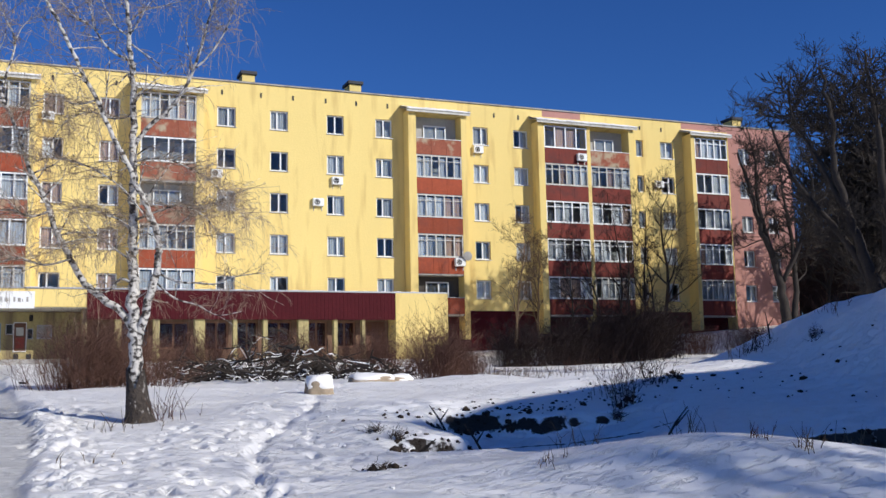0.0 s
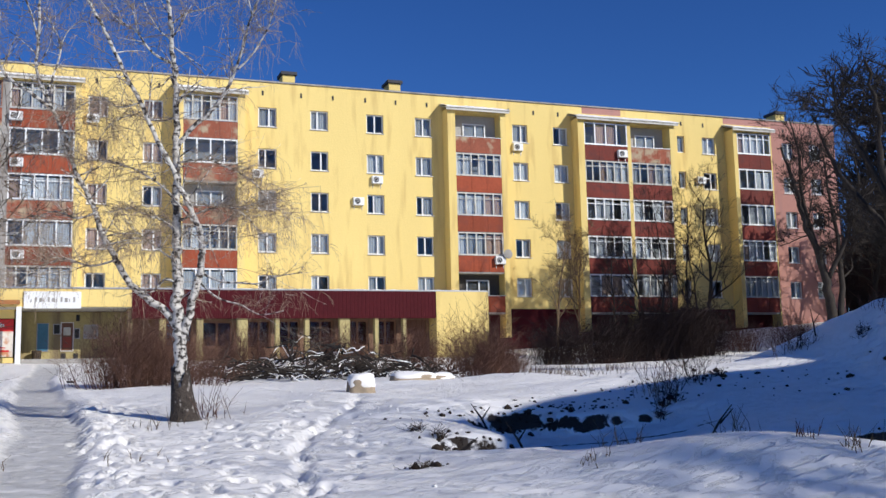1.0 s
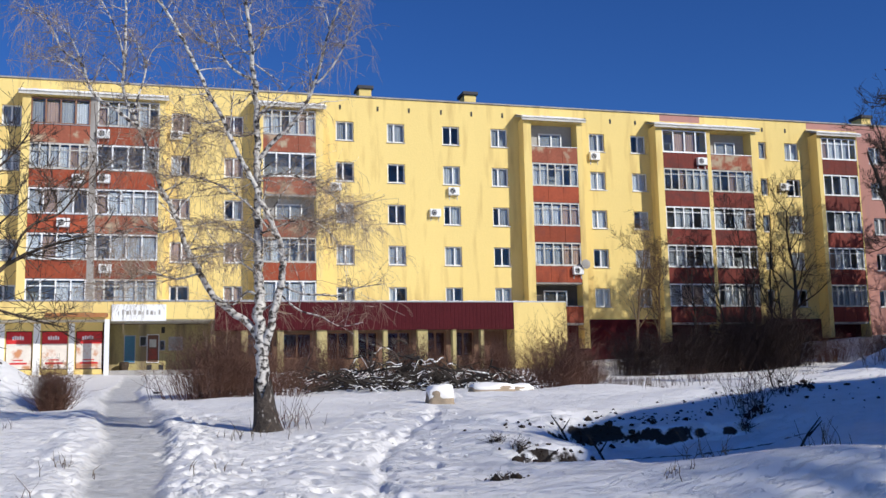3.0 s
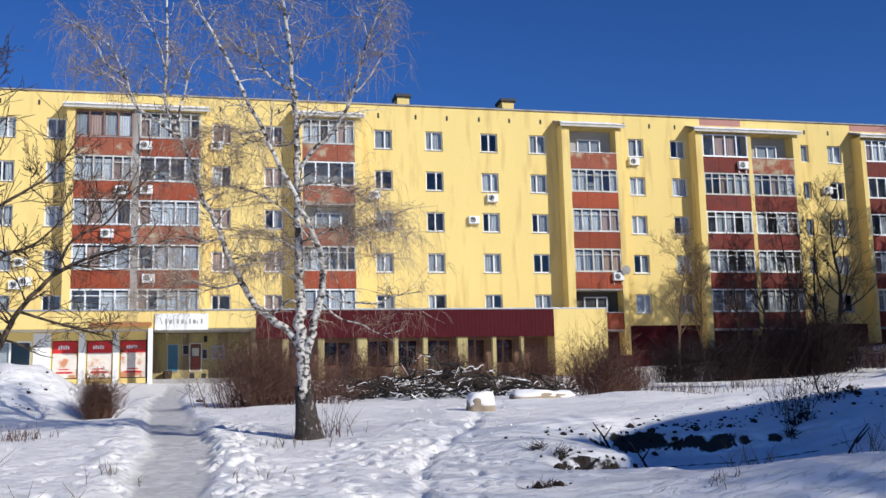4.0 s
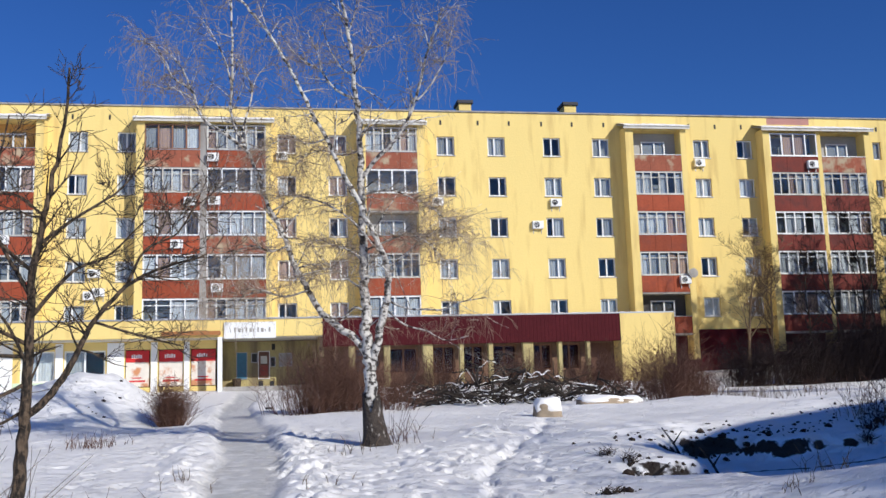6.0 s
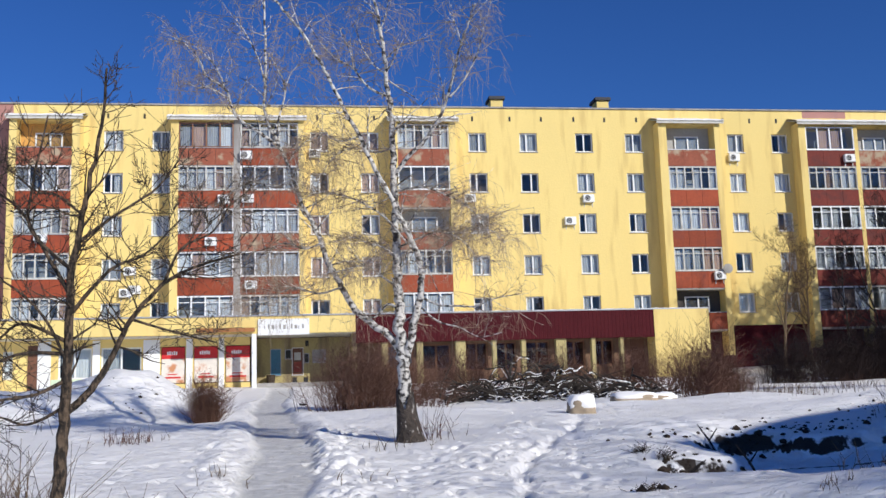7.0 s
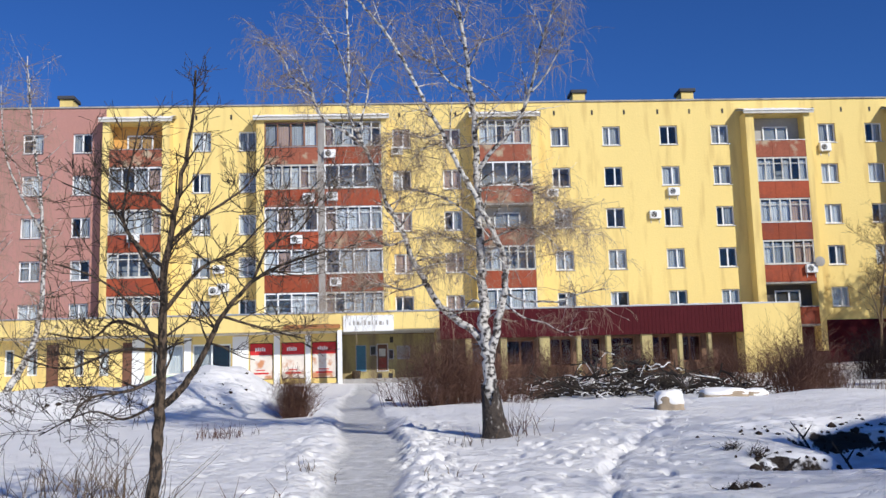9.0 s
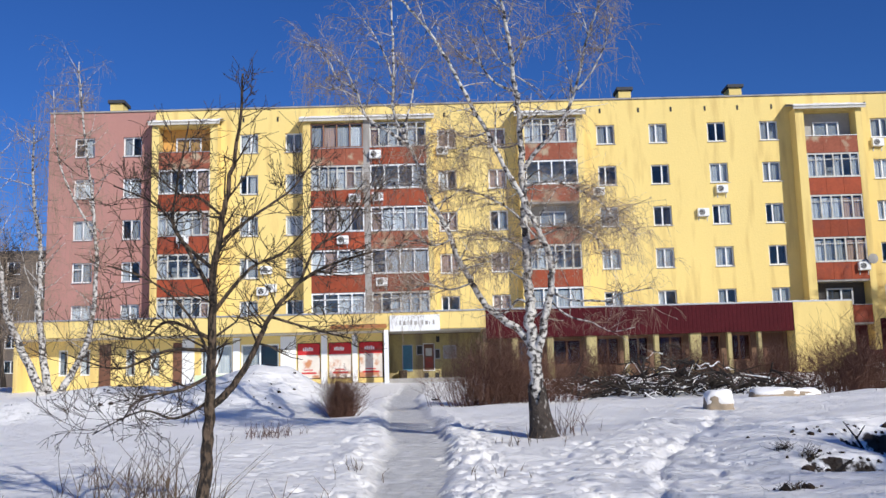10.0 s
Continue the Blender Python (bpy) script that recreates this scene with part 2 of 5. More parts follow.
def wave(x, y, f, seed):
    """Smooth uneven relief from a few crossing waves."""
    r = np.random.RandomState(seed)
    z = 0
    for k in range(7):
        a, p, g = r.uniform(0, 6.28), r.uniform(0, 6.28), f * r.uniform(0.6, 1.7)
        z = z + np.sin((x * math.cos(a) + y * math.sin(a)) * g + p + 1.3 * np.sin((x * math.sin(a) - y * math.cos(a)) * g * 0.7 + p * 2))
    return z / 7


def path_x(y):
    return np.interp(y, [4, 8, 11.5, 19, 24, 35, 57], [-0.2, -0.33, -0.38, -0.62, -0.9, -1.4, -1.6])


def path_mask(x, y):
    w = 0.40 + 0.005 * np.maximum(y - 10, 0)
    return np.clip(3.4 - 3.0 * np.abs(x - path_x(y) + 0.2 * wave(x, y, 1.1, 4) + 0.1 * wave(x, y, 4.0, 6)) / w, 0, 1) * np.clip((58 - y) / 4, 0, 1)


def step(v, soft):
    return 1 / (1 + np.exp(np.clip(-v / soft, -60, 60)))


def heap(x, y, cx, cy, sx, sy, h, turn=0.0, power=1.3):
    """A heap with straight flanks and a blunt top."""
    c, s = math.cos(turn), math.sin(turn)
    u, v = (x - cx) * c + (y - cy) * s, -(x - cx) * s + (y - cy) * c
    q = np.sqrt((u / sx) ** 2 + (v / sy) ** 2 + 0.02)
    return h * np.clip(1.12 - q, 0, 0.9) ** power / 0.9 ** power


def dug(x, y):
    """The dug edges: the long pit, the hollow before it and the hole at the bank's foot."""
    rag = 0.10 * np.sin(2.7 * x) + 0.09 * wave(x, y, 5.0, 41) + 0.05 * wave(x, y, 14.0, 42)
    pit = 0.27 * step(y - 10.2 - 0.15 * (x - 5), 0.3) * step(12.25 - 0.06 * (x - 5) + rag - y, 0.035) * step(x - 4.7 + rag, 0.06) * step(7.6 - x, 0.5)
    hollow = 0.30 * step(1 - np.sqrt(((x - 4.35) / 0.75) ** 2 + ((y - 10.25) / 0.36) ** 2) + 0.8 * rag, 0.07)
    hole = 0.34 * step(y - 7.6, 0.2) * step(9.0 + 0.5 * rag - y, 0.04) * step(x - 7.9 + rag, 0.08) * step(10.2 - x, 0.3)
    return pit, hollow, hole


def relief(x, y):
    z = base_height(x, y)
    lump = 1 + 0.10 * wave(x, y, 1.5, 23) + 0.05 * wave(x, y, 4.2, 24)
    z = z + (heap(x, y, -3.75, 22.2, 2.1, 2.6, 0.98) + heap(x, y, -6.6, 21.6, 2.9, 2.0, 0.66) + heap(x, y, -10.5, 21.5, 3.2, 2.0, 0.5)) * lump
    bank = 1.75 * step(x - 12.4 + 0.25 * (y - 13), 0.7) * np.exp(-(np.maximum(y - 13.5, 0) / 2.2) ** 2) * step(y - 3.0, 1.0)
    # high: ridge out of view, added and shaped to shade the pit and bank
    high = np.interp(y, [-3.2, -2.2, 1.7, 5.1, 8.4, 10.0, 13.0], [5.2, 9.9, 8.0, 4.4, 1.4, 3.4, 3.6]) * step(x - 13.2 - 0.15 * np.maximum(y - 5, 0), 0.4) * step(12.4 - y, 0.35) * step(y + 7.6 + 0.3 * np.sin(1.9 * x), 0.3)
    z = z + bank * (1 + 0.13 * wave(x, y, 1.6, 21) + 0.05 * wave(x, y, 4.5, 22) + 0.02 * wave(x, y, 11.0, 25)) + high
    for d in dug(x, y):
        z = z - d
    z = z + bump(x, y, 9.0, 14.2, 3.0, 1.4, 0.32) + bump(x, y, 5.5, 7.15, 1.9, 0.8, 0.36, -0.58) + bump(x, y, 9.4, 10.1, 1.5, 0.8, 0.2) + bump(x, y, 4.6, 12.9, 1.4, 0.6, 0.2) + bump(x, y, 3.75, 11.4, 0.7, 0.8, 0.16)
    z = z + bump(x, y, 2.3, 12.6, 0.5, 4.2, 0.09, -0.32) + bump(x, y, 6.6, 19.6, 1.6, 1.0, 0.12) + bump(x, y, 9.6, 21.5, 1.4, 1.0, 0.14)
    near = np.clip(1 - (np.hypot(x - 2, y - 14) - 26) / 30, 0, 1)
    z = z + 0.10 * wave(x, y, 0.38, 31) * np.clip((y - 16) / 8, 0, 1) * np.clip((60 - y) / 10, 0, 1)
    p = path_mask(x, y)
    flat = 1 - 0.85 * p
    z = z + (0.050 * wave(x, y, 0.75, 1) * (1 - 0.6 * p) + 0.028 * wave(x, y, 2.1, 2) * flat + 0.009 * wave(x, y, 5.2, 3) * flat) * near
    # wind-laid drifts, long from side to side
    z = z + ((0.034 + 0.05 * np.clip((y - 13) / 6, 0, 1)) * np.abs(wave(0.3 * x + 0.1 * y, y, 3.6, 8)) + 0.014 * np.abs(wave(0.4 * x - 0.15 * y, y, 9.0, 18))) * near * flat
    rim = np.clip(1 - np.abs(np.abs(x - path_x(y)) - 0.72) / 0.32, 0, 1) * np.clip((40 - y) / 10, 0, 1)
    z = z - 0.07 * p + 0.035 * rim * (1 + 1.5 * wave(x, y, 5.0, 12) + wave(x, y, 16.0, 17))
    trod = np.clip(0.35 + 1.6 * wave(x, y, 0.9, 15), 0, 1)
    rough = np.clip(1 - (np.hypot(x - 2, y - 14) - 14) / 12, 0, 1) * flat * trod
    return z + rough * (0.006 * wave(x, y, 24.0, 14) + 0.009 * wave(x, y, 46.0, 16) + 0.006 * wave(x, y, 70.0, 19))


def footprints(x, y):
    """Single tracks of prints and the trampled strip beside the path."""
    z = np.zeros_like(x)
    r = np.random.RandomState(5)
    track = ((1.55, 7.2), (1.85, 8.9), (2.2, 10.8), (2.75, 12.2), (3.75, 14.4), (4.45, 16.7))
    legs = [(a, b, int(6.5 * math.dist(a, b)), 0.08) for a, b in zip(track, track[1:])]
    legs += [((0.3, 7.5), (0.42, 16.5), 150, 0.2), ((0.9, 8.2), (3.3, 15.4), 46, 0.2), ((0.5, 9.5), (1.9, 13.0), 30, 0.35), ((2.6, 9.2), (3.1, 12.0), 18, 0.2), ((-2.4, 10.0), (-1.4, 18.0), 22, 0.35), ((0.8, 7.8), (2.0, 9.0), 20, 0.3), ((-1.0, 7.5), (-1.2, 15.0), 34, 0.2), ((4.6, 17.5), (7.5, 24.0), 26, 0.5)]
    prints = []
    for (xa, ya), (xb, yb), n, spread in legs:
        for i in range(n):
            t = (i + r.uniform(-0.3, 0.3)) / n
            prints.append((xa + (xb - xa) * t + r.normal(0, spread), ya + (yb - ya) * t + r.normal(0, 0.1), r.uniform(0.025, 0.07)))
    for cx, cy, deep in prints:
        near = (np.abs(x - cx) < 0.5) & (np.abs(y - cy) < 0.6)
        q = ((x[near] - cx) / 0.055) ** 2 + ((y[near] - cy) / 0.11) ** 2
        z[near] += -deep * np.exp(-q * q) + 0.016 * np.exp(-((np.sqrt(q) - 1.6) / 0.35) ** 2)
    for a, b in zip(track, track[1:]):
        d = (b[0] - a[0], b[1] - a[1])
        t = np.clip(((x - a[0]) * d[0] + (y - a[1]) * d[1]) / (d[0] ** 2 + d[1] ** 2), 0, 1)
        w = np.hypot(x - a[0] - t * d[0] + 0.05 * np.sin(5 * y), y - a[1] - t * d[1])
        z = np.minimum(z, z * 0.8 - 0.05 * np.exp(-(w / 0.085) ** 4))
    return z


def axis(parts):
    out = []
    for a, b, step in parts:
        out += list(np.arange(a, b, step))
    return np.array(out + [parts[-1][1]])


gx = axis([(-1500, -200, 130), (-200, -60, 14), (-60, -14, 1.5), (-14, -5, 0.18), (-5, -1.5, 0.09), (-1.5, 4, 0.042), (4, 9, 0.055), (9, 16, 0.13), (16, 36, 0.35), (36, 80, 1.5), (80, 200, 15), (200, 1500, 130)])
gy = axis([(-600, -60, 60), (-60, -6, 3), (-6, 4.5, 0.5), (4.5, 7, 0.08), (7, 13, 0.045), (13, 18, 0.06), (18, 34, 0.2), (34, 60, 0.5), (60, 70, 1.0), (70, 200, 10), (200, 1700, 150)])
GX, GY = np.meshgrid(gx, gy)
GZ0 = relief(GX, GY)
GZ = GZ0 + footprints(GX, GY)
GROUND = bpy.data.meshes.new("ground")
nx, ny = len(gx), len(gy)
co = np.stack([GX.ravel(), GY.ravel(), GZ.ravel()], 1)
ii = np.arange(nx * ny).reshape(ny, nx)
quads = np.stack([ii[:-1, :-1].ravel(), ii[:-1, 1:].ravel(), ii[1:, 1:].ravel(), ii[1:, :-1].ravel()], 1)
GROUND.from_pydata(co.tolist(), [], quads.tolist())
GROUND.polygons.foreach_set("use_smooth", [True] * len(GROUND.polygons))
ice = GROUND.attributes.new("ice", "FLOAT", "POINT")
ice.data.foreach_set("value", path_mask(GX, GY).ravel())
soil = GROUND.attributes.new("soil", "FLOAT", "POINT")
PIT, HOLLOW, HOLE = dug(GX, GY)
cut = sum(np.hypot(np.gradient(d, gx, axis=1), np.gradient(d, gy, axis=0)) * k for d, k in ((PIT * (GY > 11.4), 1.0), (HOLLOW * (GY > 10.2), 1.2), (HOLE * (GY > 8.4), 1.2)))
earthy = np.clip(cut / 1.3, 0, 1) * np.clip(0.9 + 0.5 * wave(GX, GY, 2.5, 43), 0, 1) + bump(GX, GY, 4.0, 10.5, 0.35, 0.08, 0.9)
soil.data.foreach_set("value", np.clip(earthy, 0, 1).ravel())


def snow_mat():
    m = mat("snow", (0.95, 0.925, 0.885), 0.65, 0.03, 3.0, 0.5, 0.0, spec=0.35)
    nt = m.node_tree
    b = nt.nodes["Principled BSDF"]
    geo = nt.nodes.new("ShaderNodeNewGeometry")
    na, nb = nt.nodes.new("ShaderNodeTexNoise"), nt.nodes.new("ShaderNodeTexNoise")
    na.inputs["Scale"].default_value, na.inputs["Detail"].default_value = 6.0, 12
    nb.inputs["Scale"].default_value, nb.inputs["Detail"].default_value = 5.0, 10
    nt.links.new(geo.outputs["Position"], na.inputs["Vector"])
    nt.links.new(geo.outputs["Position"], nb.inputs["Vector"])
    col0 = b.inputs["Base Color"].links[0].from_socket
    ia, sa = nt.nodes.new("ShaderNodeAttribute"), nt.nodes.new("ShaderNodeAttribute")
    ia.attribute_name, sa.attribute_name = "ice", "soil"
    mx = nt.nodes.new("ShaderNodeMix")
    mx.data_type = "RGBA"
    mx.inputs[7].default_value = (0.63, 0.62, 0.595, 1)
    f1 = nt.nodes.new("ShaderNodeMath")
    f1.operation = "MULTIPLY"
    r1 = nt.nodes.new("ShaderNodeMapRange")
    r1.inputs["From Min"].default_value, r1.inputs["From Max"].default_value = 0.2, 0.5
    nt.links.new(nb.outputs["Fac"], r1.inputs["Value"])
    nt.links.new(ia.outputs["Fac"], f1.inputs[0])
    nt.links.new(r1.outputs[0], f1.inputs[1])
    nt.links.new(f1.outputs[0], mx.inputs[0])
    nt.links.new(col0, mx.inputs[6])
    my = nt.nodes.new("ShaderNodeMix")
    my.data_type = "RGBA"
    my.inputs[7].default_value = (0.035, 0.024, 0.016, 1)
    f2 = nt.nodes.new("ShaderNodeMath")
    f2.operation = "MULTIPLY_ADD"
    f2.inputs[2].default_value = -0.62
    r2 = nt.nodes.new("ShaderNodeMath")
    r2.operation = "MULTIPLY"
    r2.inputs[1].default_value = 9.0
    ad = nt.nodes.new("ShaderNodeMath")
    ad.operation = "MULTIPLY"
    nt.links.new(sa.outputs["Fac"], f2.inputs[0])
    ad.inputs[1].default_value = 1.7
    nt.links.new(nb.outputs["Fac"], ad.inputs[0])
    nt.links.new(ad.outputs[0], f2.inputs[1])
    nt.links.new(f2.outputs[0], r2.inputs[0])
    r2.use_clamp = True
    nt.links.new(r2.outputs[0], my.inputs[0])
    nt.links.new(mx.outputs[2], my.inputs[6])
    nt.links.new(my.outputs[2], b.inputs["Base Color"])
    bp = nt.nodes.new("ShaderNodeBump")
    bp.inputs["Strength"].default_value, bp.inputs["Distance"].default_value = 0.3, 0.05
    vo = nt.nodes.new("ShaderNodeTexNoise")
    vo.inputs["Scale"].default_value, vo.inputs["Detail"].default_value, vo.inputs["Distortion"].default_value = 6.5, 9, 0.9
    vo.inputs["Roughness"].default_value = 0.62
    drift = nt.nodes.new("ShaderNodeMapping")
    drift.inputs["Scale"].default_value = (0.55, 1.3, 1.0)
    drift.inputs["Rotation"].default_value = (0, 0, 0.25)
    nt.links.new(geo.outputs["Position"], drift.inputs["Vector"])
    nt.links.new(drift.outputs["Vector"], vo.inputs["Vector"])
    bq = nt.nodes.new("ShaderNodeBump")
    bq.inputs["Strength"].default_value, bq.inputs["Distance"].default_value = 0.6, 0.05
    dent = nt.nodes.new("ShaderNodeMapRange")
    dent.interpolation_type = "SMOOTHSTEP"
    dent.inputs["From Min"].default_value, dent.inputs["From Max"].default_value = 0.40, 0.51
    nt.links.new(vo.outputs["Fac"], dent.inputs["Value"])
    nt.links.new(dent.outputs[0], bq.inputs["Height"])
    nt.links.new(bq.outputs[0], bp.inputs["Normal"])
    nt.links.new(na.outputs["Fac"], bp.inputs["Height"])
    nt.links.new(bp.outputs[0], b.inputs["Normal"])
    b.inputs["Subsurface Weight"].default_value = 0.0
    return m


GROUND.materials.append(snow_mat())
tagged(new("ground", GROUND), "trodden snow with an icy footpath and a dug earth pit", "ground", kind="structure")


def ground_at(x, y):
    """Height of the snow between the points of its grid."""
    i = min(max(int(np.searchsorted(gx, x)) - 1, 0), nx - 2)
    j = min(max(int(np.searchsorted(gy, y)) - 1, 0), ny - 2)
    u, v = (x - gx[i]) / (gx[i + 1] - gx[i]), (y - gy[j]) / (gy[j + 1] - gy[j])
    return float((GZ0[j, i] * (1 - u) + GZ0[j, i + 1] * u) * (1 - v) + (GZ0[j + 1, i] * (1 - u) + GZ0[j + 1, i + 1] * u) * v)

# ---- apartment house ----
YW, YF = 65.75, 64.65  # street wall, and the front of the loggias
ROOF_Z, STOREY = 21.45, 2.82
rng = random.Random(7)
house = thing("apartment_building", (16, YW, 3.5), "five-storey yellow and pink apartment house with red loggias", "apartment building")
COLUMNS = [(-24.2, 1.35), (-20.95, 1.25), (-13.15, 1.23), (-10.1, 1.15), (0.1, 1.22), (3.45, 1.22), (10.8, 1.23), (14.33, 1.23), (18.26, 1.23), (21.8, 1.23),
           (29.27, 1.2), (32.55, 1.2), (43.2, 0.65), (45.45, 1.2), (53.0, 1.15), (55.65, 1.15)]
WIN_H = 1.33
openings = [(x, x + w, 19.75 - STOREY * k - WIN_H, 19.75 - STOREY * k) for x, w in COLUMNS for k in range(5)]


def section(name, x0, x1, z0, z1, material):
    attach(name, pierced_wall(name, x0, x1, z0, z1, YW, YW + 0.4, [o for o in openings if x0 < o[0] < x1 and z0 < o[2] < z1]), material, house)


section("wall", -25.9, -18.8, 3.0, ROOF_Z, M_PINK)
section("wall", -18.8, 52.0, 6.26, ROOF_Z, M_YELLOW)
section("wall", 52.0, 58.3, 6.26, ROOF_Z, M_PINK)
attach("plinth", boxes("plinth", (-18.8, 52.0, YW - 0.05, YW + 0.4, 2.0, 6.26)), M_MAROON, house)
attach("plinth", boxes("plinth", (52.0, 58.3, YW - 0.03, YW + 0.4, 2.0, 6.26)), M_PINK, house)
attach("side_wall", boxes("side_wall", (-25.9, -25.5, YW + 0.4, 78, 2.0, ROOF_Z)), M_PINK, house)
attach("side_wall", boxes("side_wall", (57.9, 58.3, YW + 0.4, 78, 2.0, ROOF_Z)), M_PINK, house)
attach("back_wall", boxes("back_wall", (-25.9, 58.3, 78, 78.4, 2.0, ROOF_Z)), M_YELLOW, house)
attach("floor_slab", boxes("floor_slab", *[(-25.5, 57.9, YW + 0.42, 77.9, 6.15 + STOREY * k, 6.4 + STOREY * k) for k in range(5)]), M_WALLIN, house)
attach("partition", boxes("partition", (-25.5, 57.9, YW + 4.2, YW + 4.35, 3, ROOF_Z), *[(x, x + 0.12, YW + 0.42, YW + 4.2, 3, ROOF_Z) for x in np.arange(-22, 57, 3.55)]), M_WALLIN, house)
roof = attach("roof", boxes("roof", (-25.9, 58.3, YW, 78.4, ROOF_Z, ROOF_Z + 0.15)), M_ROOF, house)
attach("roof_edging", boxes("roof_edging", (-25.95, 58.35, YW - 0.10, YW + 0.05, ROOF_Z + 0.02, ROOF_Z + 0.11)), M_CONCRETE, roof, label="weathered grey edging")
for xa, xb in ((35.0, 38.3), (47.5, 52.0)):
    attach("paint_band", boxes("paint_band", (xa, xb, YW - 0.004, YW + 0.1, ROOF_Z - 0.5, ROOF_Z)), M_PINK, house, label="patch of pink paint under the eaves")
for x in (13.24, 21.22, -23.3, 56.0):
    ch = attach("chimney", boxes("chimney", (x, x + 0.9, 70, 71.3, ROOF_Z, 23.45)), M_YELLOW, roof)
    attach("cap", boxes("cap", (x - 0.14, x + 1.04, 69.84, 71.46, 23.42, 23.66), (x + 0.05, x + 0.85, 70.05, 71.25, 23.4, 23.45), bevel=0.02), M_ROOF, roof)
vent_me = boxes("vent", (-0.06, 0.06, -0.03, 0.05, -0.16, 0.16))
for x in [11.1, 13.7, 15.9, 18.2, 20.4, 22.7, 29.0, 31.0, 33.0, 43.6, 45.6, -12.9, -10.6, 0.6, 2.6, 4.4, 53.2, 55.9]:
    attach("vent", vent_me, M_BLACK, house, (x, YW, 20.72))


def frame_mesh(w, h, bars, rail=None, t=0.10, d=0.07):
    s = Shape()
    s.box(0, t, 0, d, 0, h).box(w - t, w, 0, d, 0, h).box(t, w - t, 0, d, 0, t).box(t, w - t, 0, d, h - t, h)
    for b in bars:
        s.box(w * b - t * 0.55, w * b + t * 0.55, -0.004, d, t, h - t)
    if rail:
        edges = [t] + [w * b for b in bars] + [w - t]
        s.box(edges[0], edges[1], -0.002, d, h * rail - 0.03, h * rail + 0.03)
    return s.mesh("window_frame")


frame_cache, pane_cache, cloth_cache = {}, {}, {}


def pane_mesh(w, h):
    key = (round(w, 2), round(h, 2))
    if key not in pane_cache:
        pane_cache[key] = boxes("pane", (0, w, 0, 0.008, 0, h))
    return pane_cache[key]


def cloth_mesh(w, h, seed):
    key = (round(w, 2), round(h, 2), seed)
    if key not in cloth_cache:
        n = max(8, int(w * 22))
        s = Shape()
        s.sheet([[(w * i / n, 0.035 * math.sin(i * 1.9 + seed) + 0.015 * math.sin(i * 0.7), z) for i in range(n + 1)] for z in (0, h)])
        cloth_cache[key] = s.mesh("curtain", True)
    return cloth_cache[key]


def window(x, z, w, h, y, parent, bars=(0.5,), rail=None, frame_mat=None, curtain=None, sill=True, name="window", t=0.09):
    key = (round(w, 2), round(h, 2), bars, rail, frame_mat, t)
    if key not in frame_cache:
        frame_cache[key] = frame_mesh(w, h, bars, rail, t)
        frame_cache[key].materials.append(frame_mat or M_WHITE)
    win = attach(name, frame_cache[key], None, parent, (x, y, z))
    edges = [0, *bars, 1]
    for a, b in zip(edges, edges[1:]):
        pw = (b - a) * w - t * 1.1
        p = attach("pane", pane_mesh(pw, h - 2 * t), M_GLASS, win, (x + a * w + t * 0.55, y + 0.03, z + t))
    if sill:
        attach("sill", sill_me, M_METAL, win, (x + w / 2, y, z))
    if curtain:
        cw = w * rng.choice((0.45, 0.9, 0.9, 0.9))
        cx = x + rng.choice((0.04, w - cw - 0.04))
        attach("curtain", cloth_mesh(cw, h - 0.1, 1), curtain, win, (cx, y + 0.16, z + 0.05))
    return win


sill_me = boxes("sill", (-0.66, 0.66, -0.22, 0.03, -0.05, -0.015))
for x, w in COLUMNS:
    for k in range(5):
        z = 19.75 - STOREY * k - WIN_H
        pick = rng.random()
        b = (0.5,) if pick < 0.6 else (0.4,) if pick < 0.8 else (0.6,)
        cur = (M_CURTAIN if rng.random() < 0.8 else M_CURTAIN_W) if rng.random() < 0.93 else None
        window(x, z, w, WIN_H, YW + 0.14, house, b if w > 0.8 else (), 0.68 if rng.random() < 0.1 and w > 0.8 else None, None, cur, w > 0.8)


# ---- loggias ----
def corrugated(x0, x1, y0, z0, y1, z1, thick, pitch=0.15, amp=0.025):
    n = int((x1 - x0) / pitch * 4)
    s = Shape()
    xs = [x0 + (x1 - x0) * i / n for i in range(n + 1)]
    up = [amp * math.sin(2 * math.pi * (x - x0) / pitch) for x in xs]
    s.sheet([[(x, y0, z0 + u) for x, u in zip(xs, up)], [(x, y1, z1 + u) for x, u in zip(xs, up)]])
    s.sheet([[(x, y1, z1 + u + thick) for x, u in zip(xs, up)], [(x, y0, z0 + u + thick) for x, u in zip(xs, up)]])
    s.sheet([[(x, y0, z0 + u + thick) for x, u in zip(xs, up)], [(x, y0, z0 + u) for x, u in zip(xs, up)]])
    return s.mesh("canopy")


def snow_slab(x0, x1, y0, z0, y1, z1, thick, seed):
    r = random.Random(seed)
    n = int((x1 - x0) / 0.25)
    lip = [r.uniform(-0.06, 0.05) for _ in range(n + 1)]
    tk = [thick * r.uniform(0.7, 1.25) for _ in range(n + 1)]
    xs = [x0 + (x1 - x0) * i / n for i in range(n + 1)]
    s = Shape()
    s.sheet([[(x, y0 + l, z0) for x, l in zip(xs, lip)], [(x, y0 + l - 0.02, z0 + k * 0.6) for x, l, k in zip(xs, lip, tk)], [(x, y0 + l + 0.12, z0 + k) for x, l, k in zip(xs, lip, tk)], [(x, y1, z1 + k) for x, k in zip(xs, tk)]])
    return s.mesh("snow_layer", True)


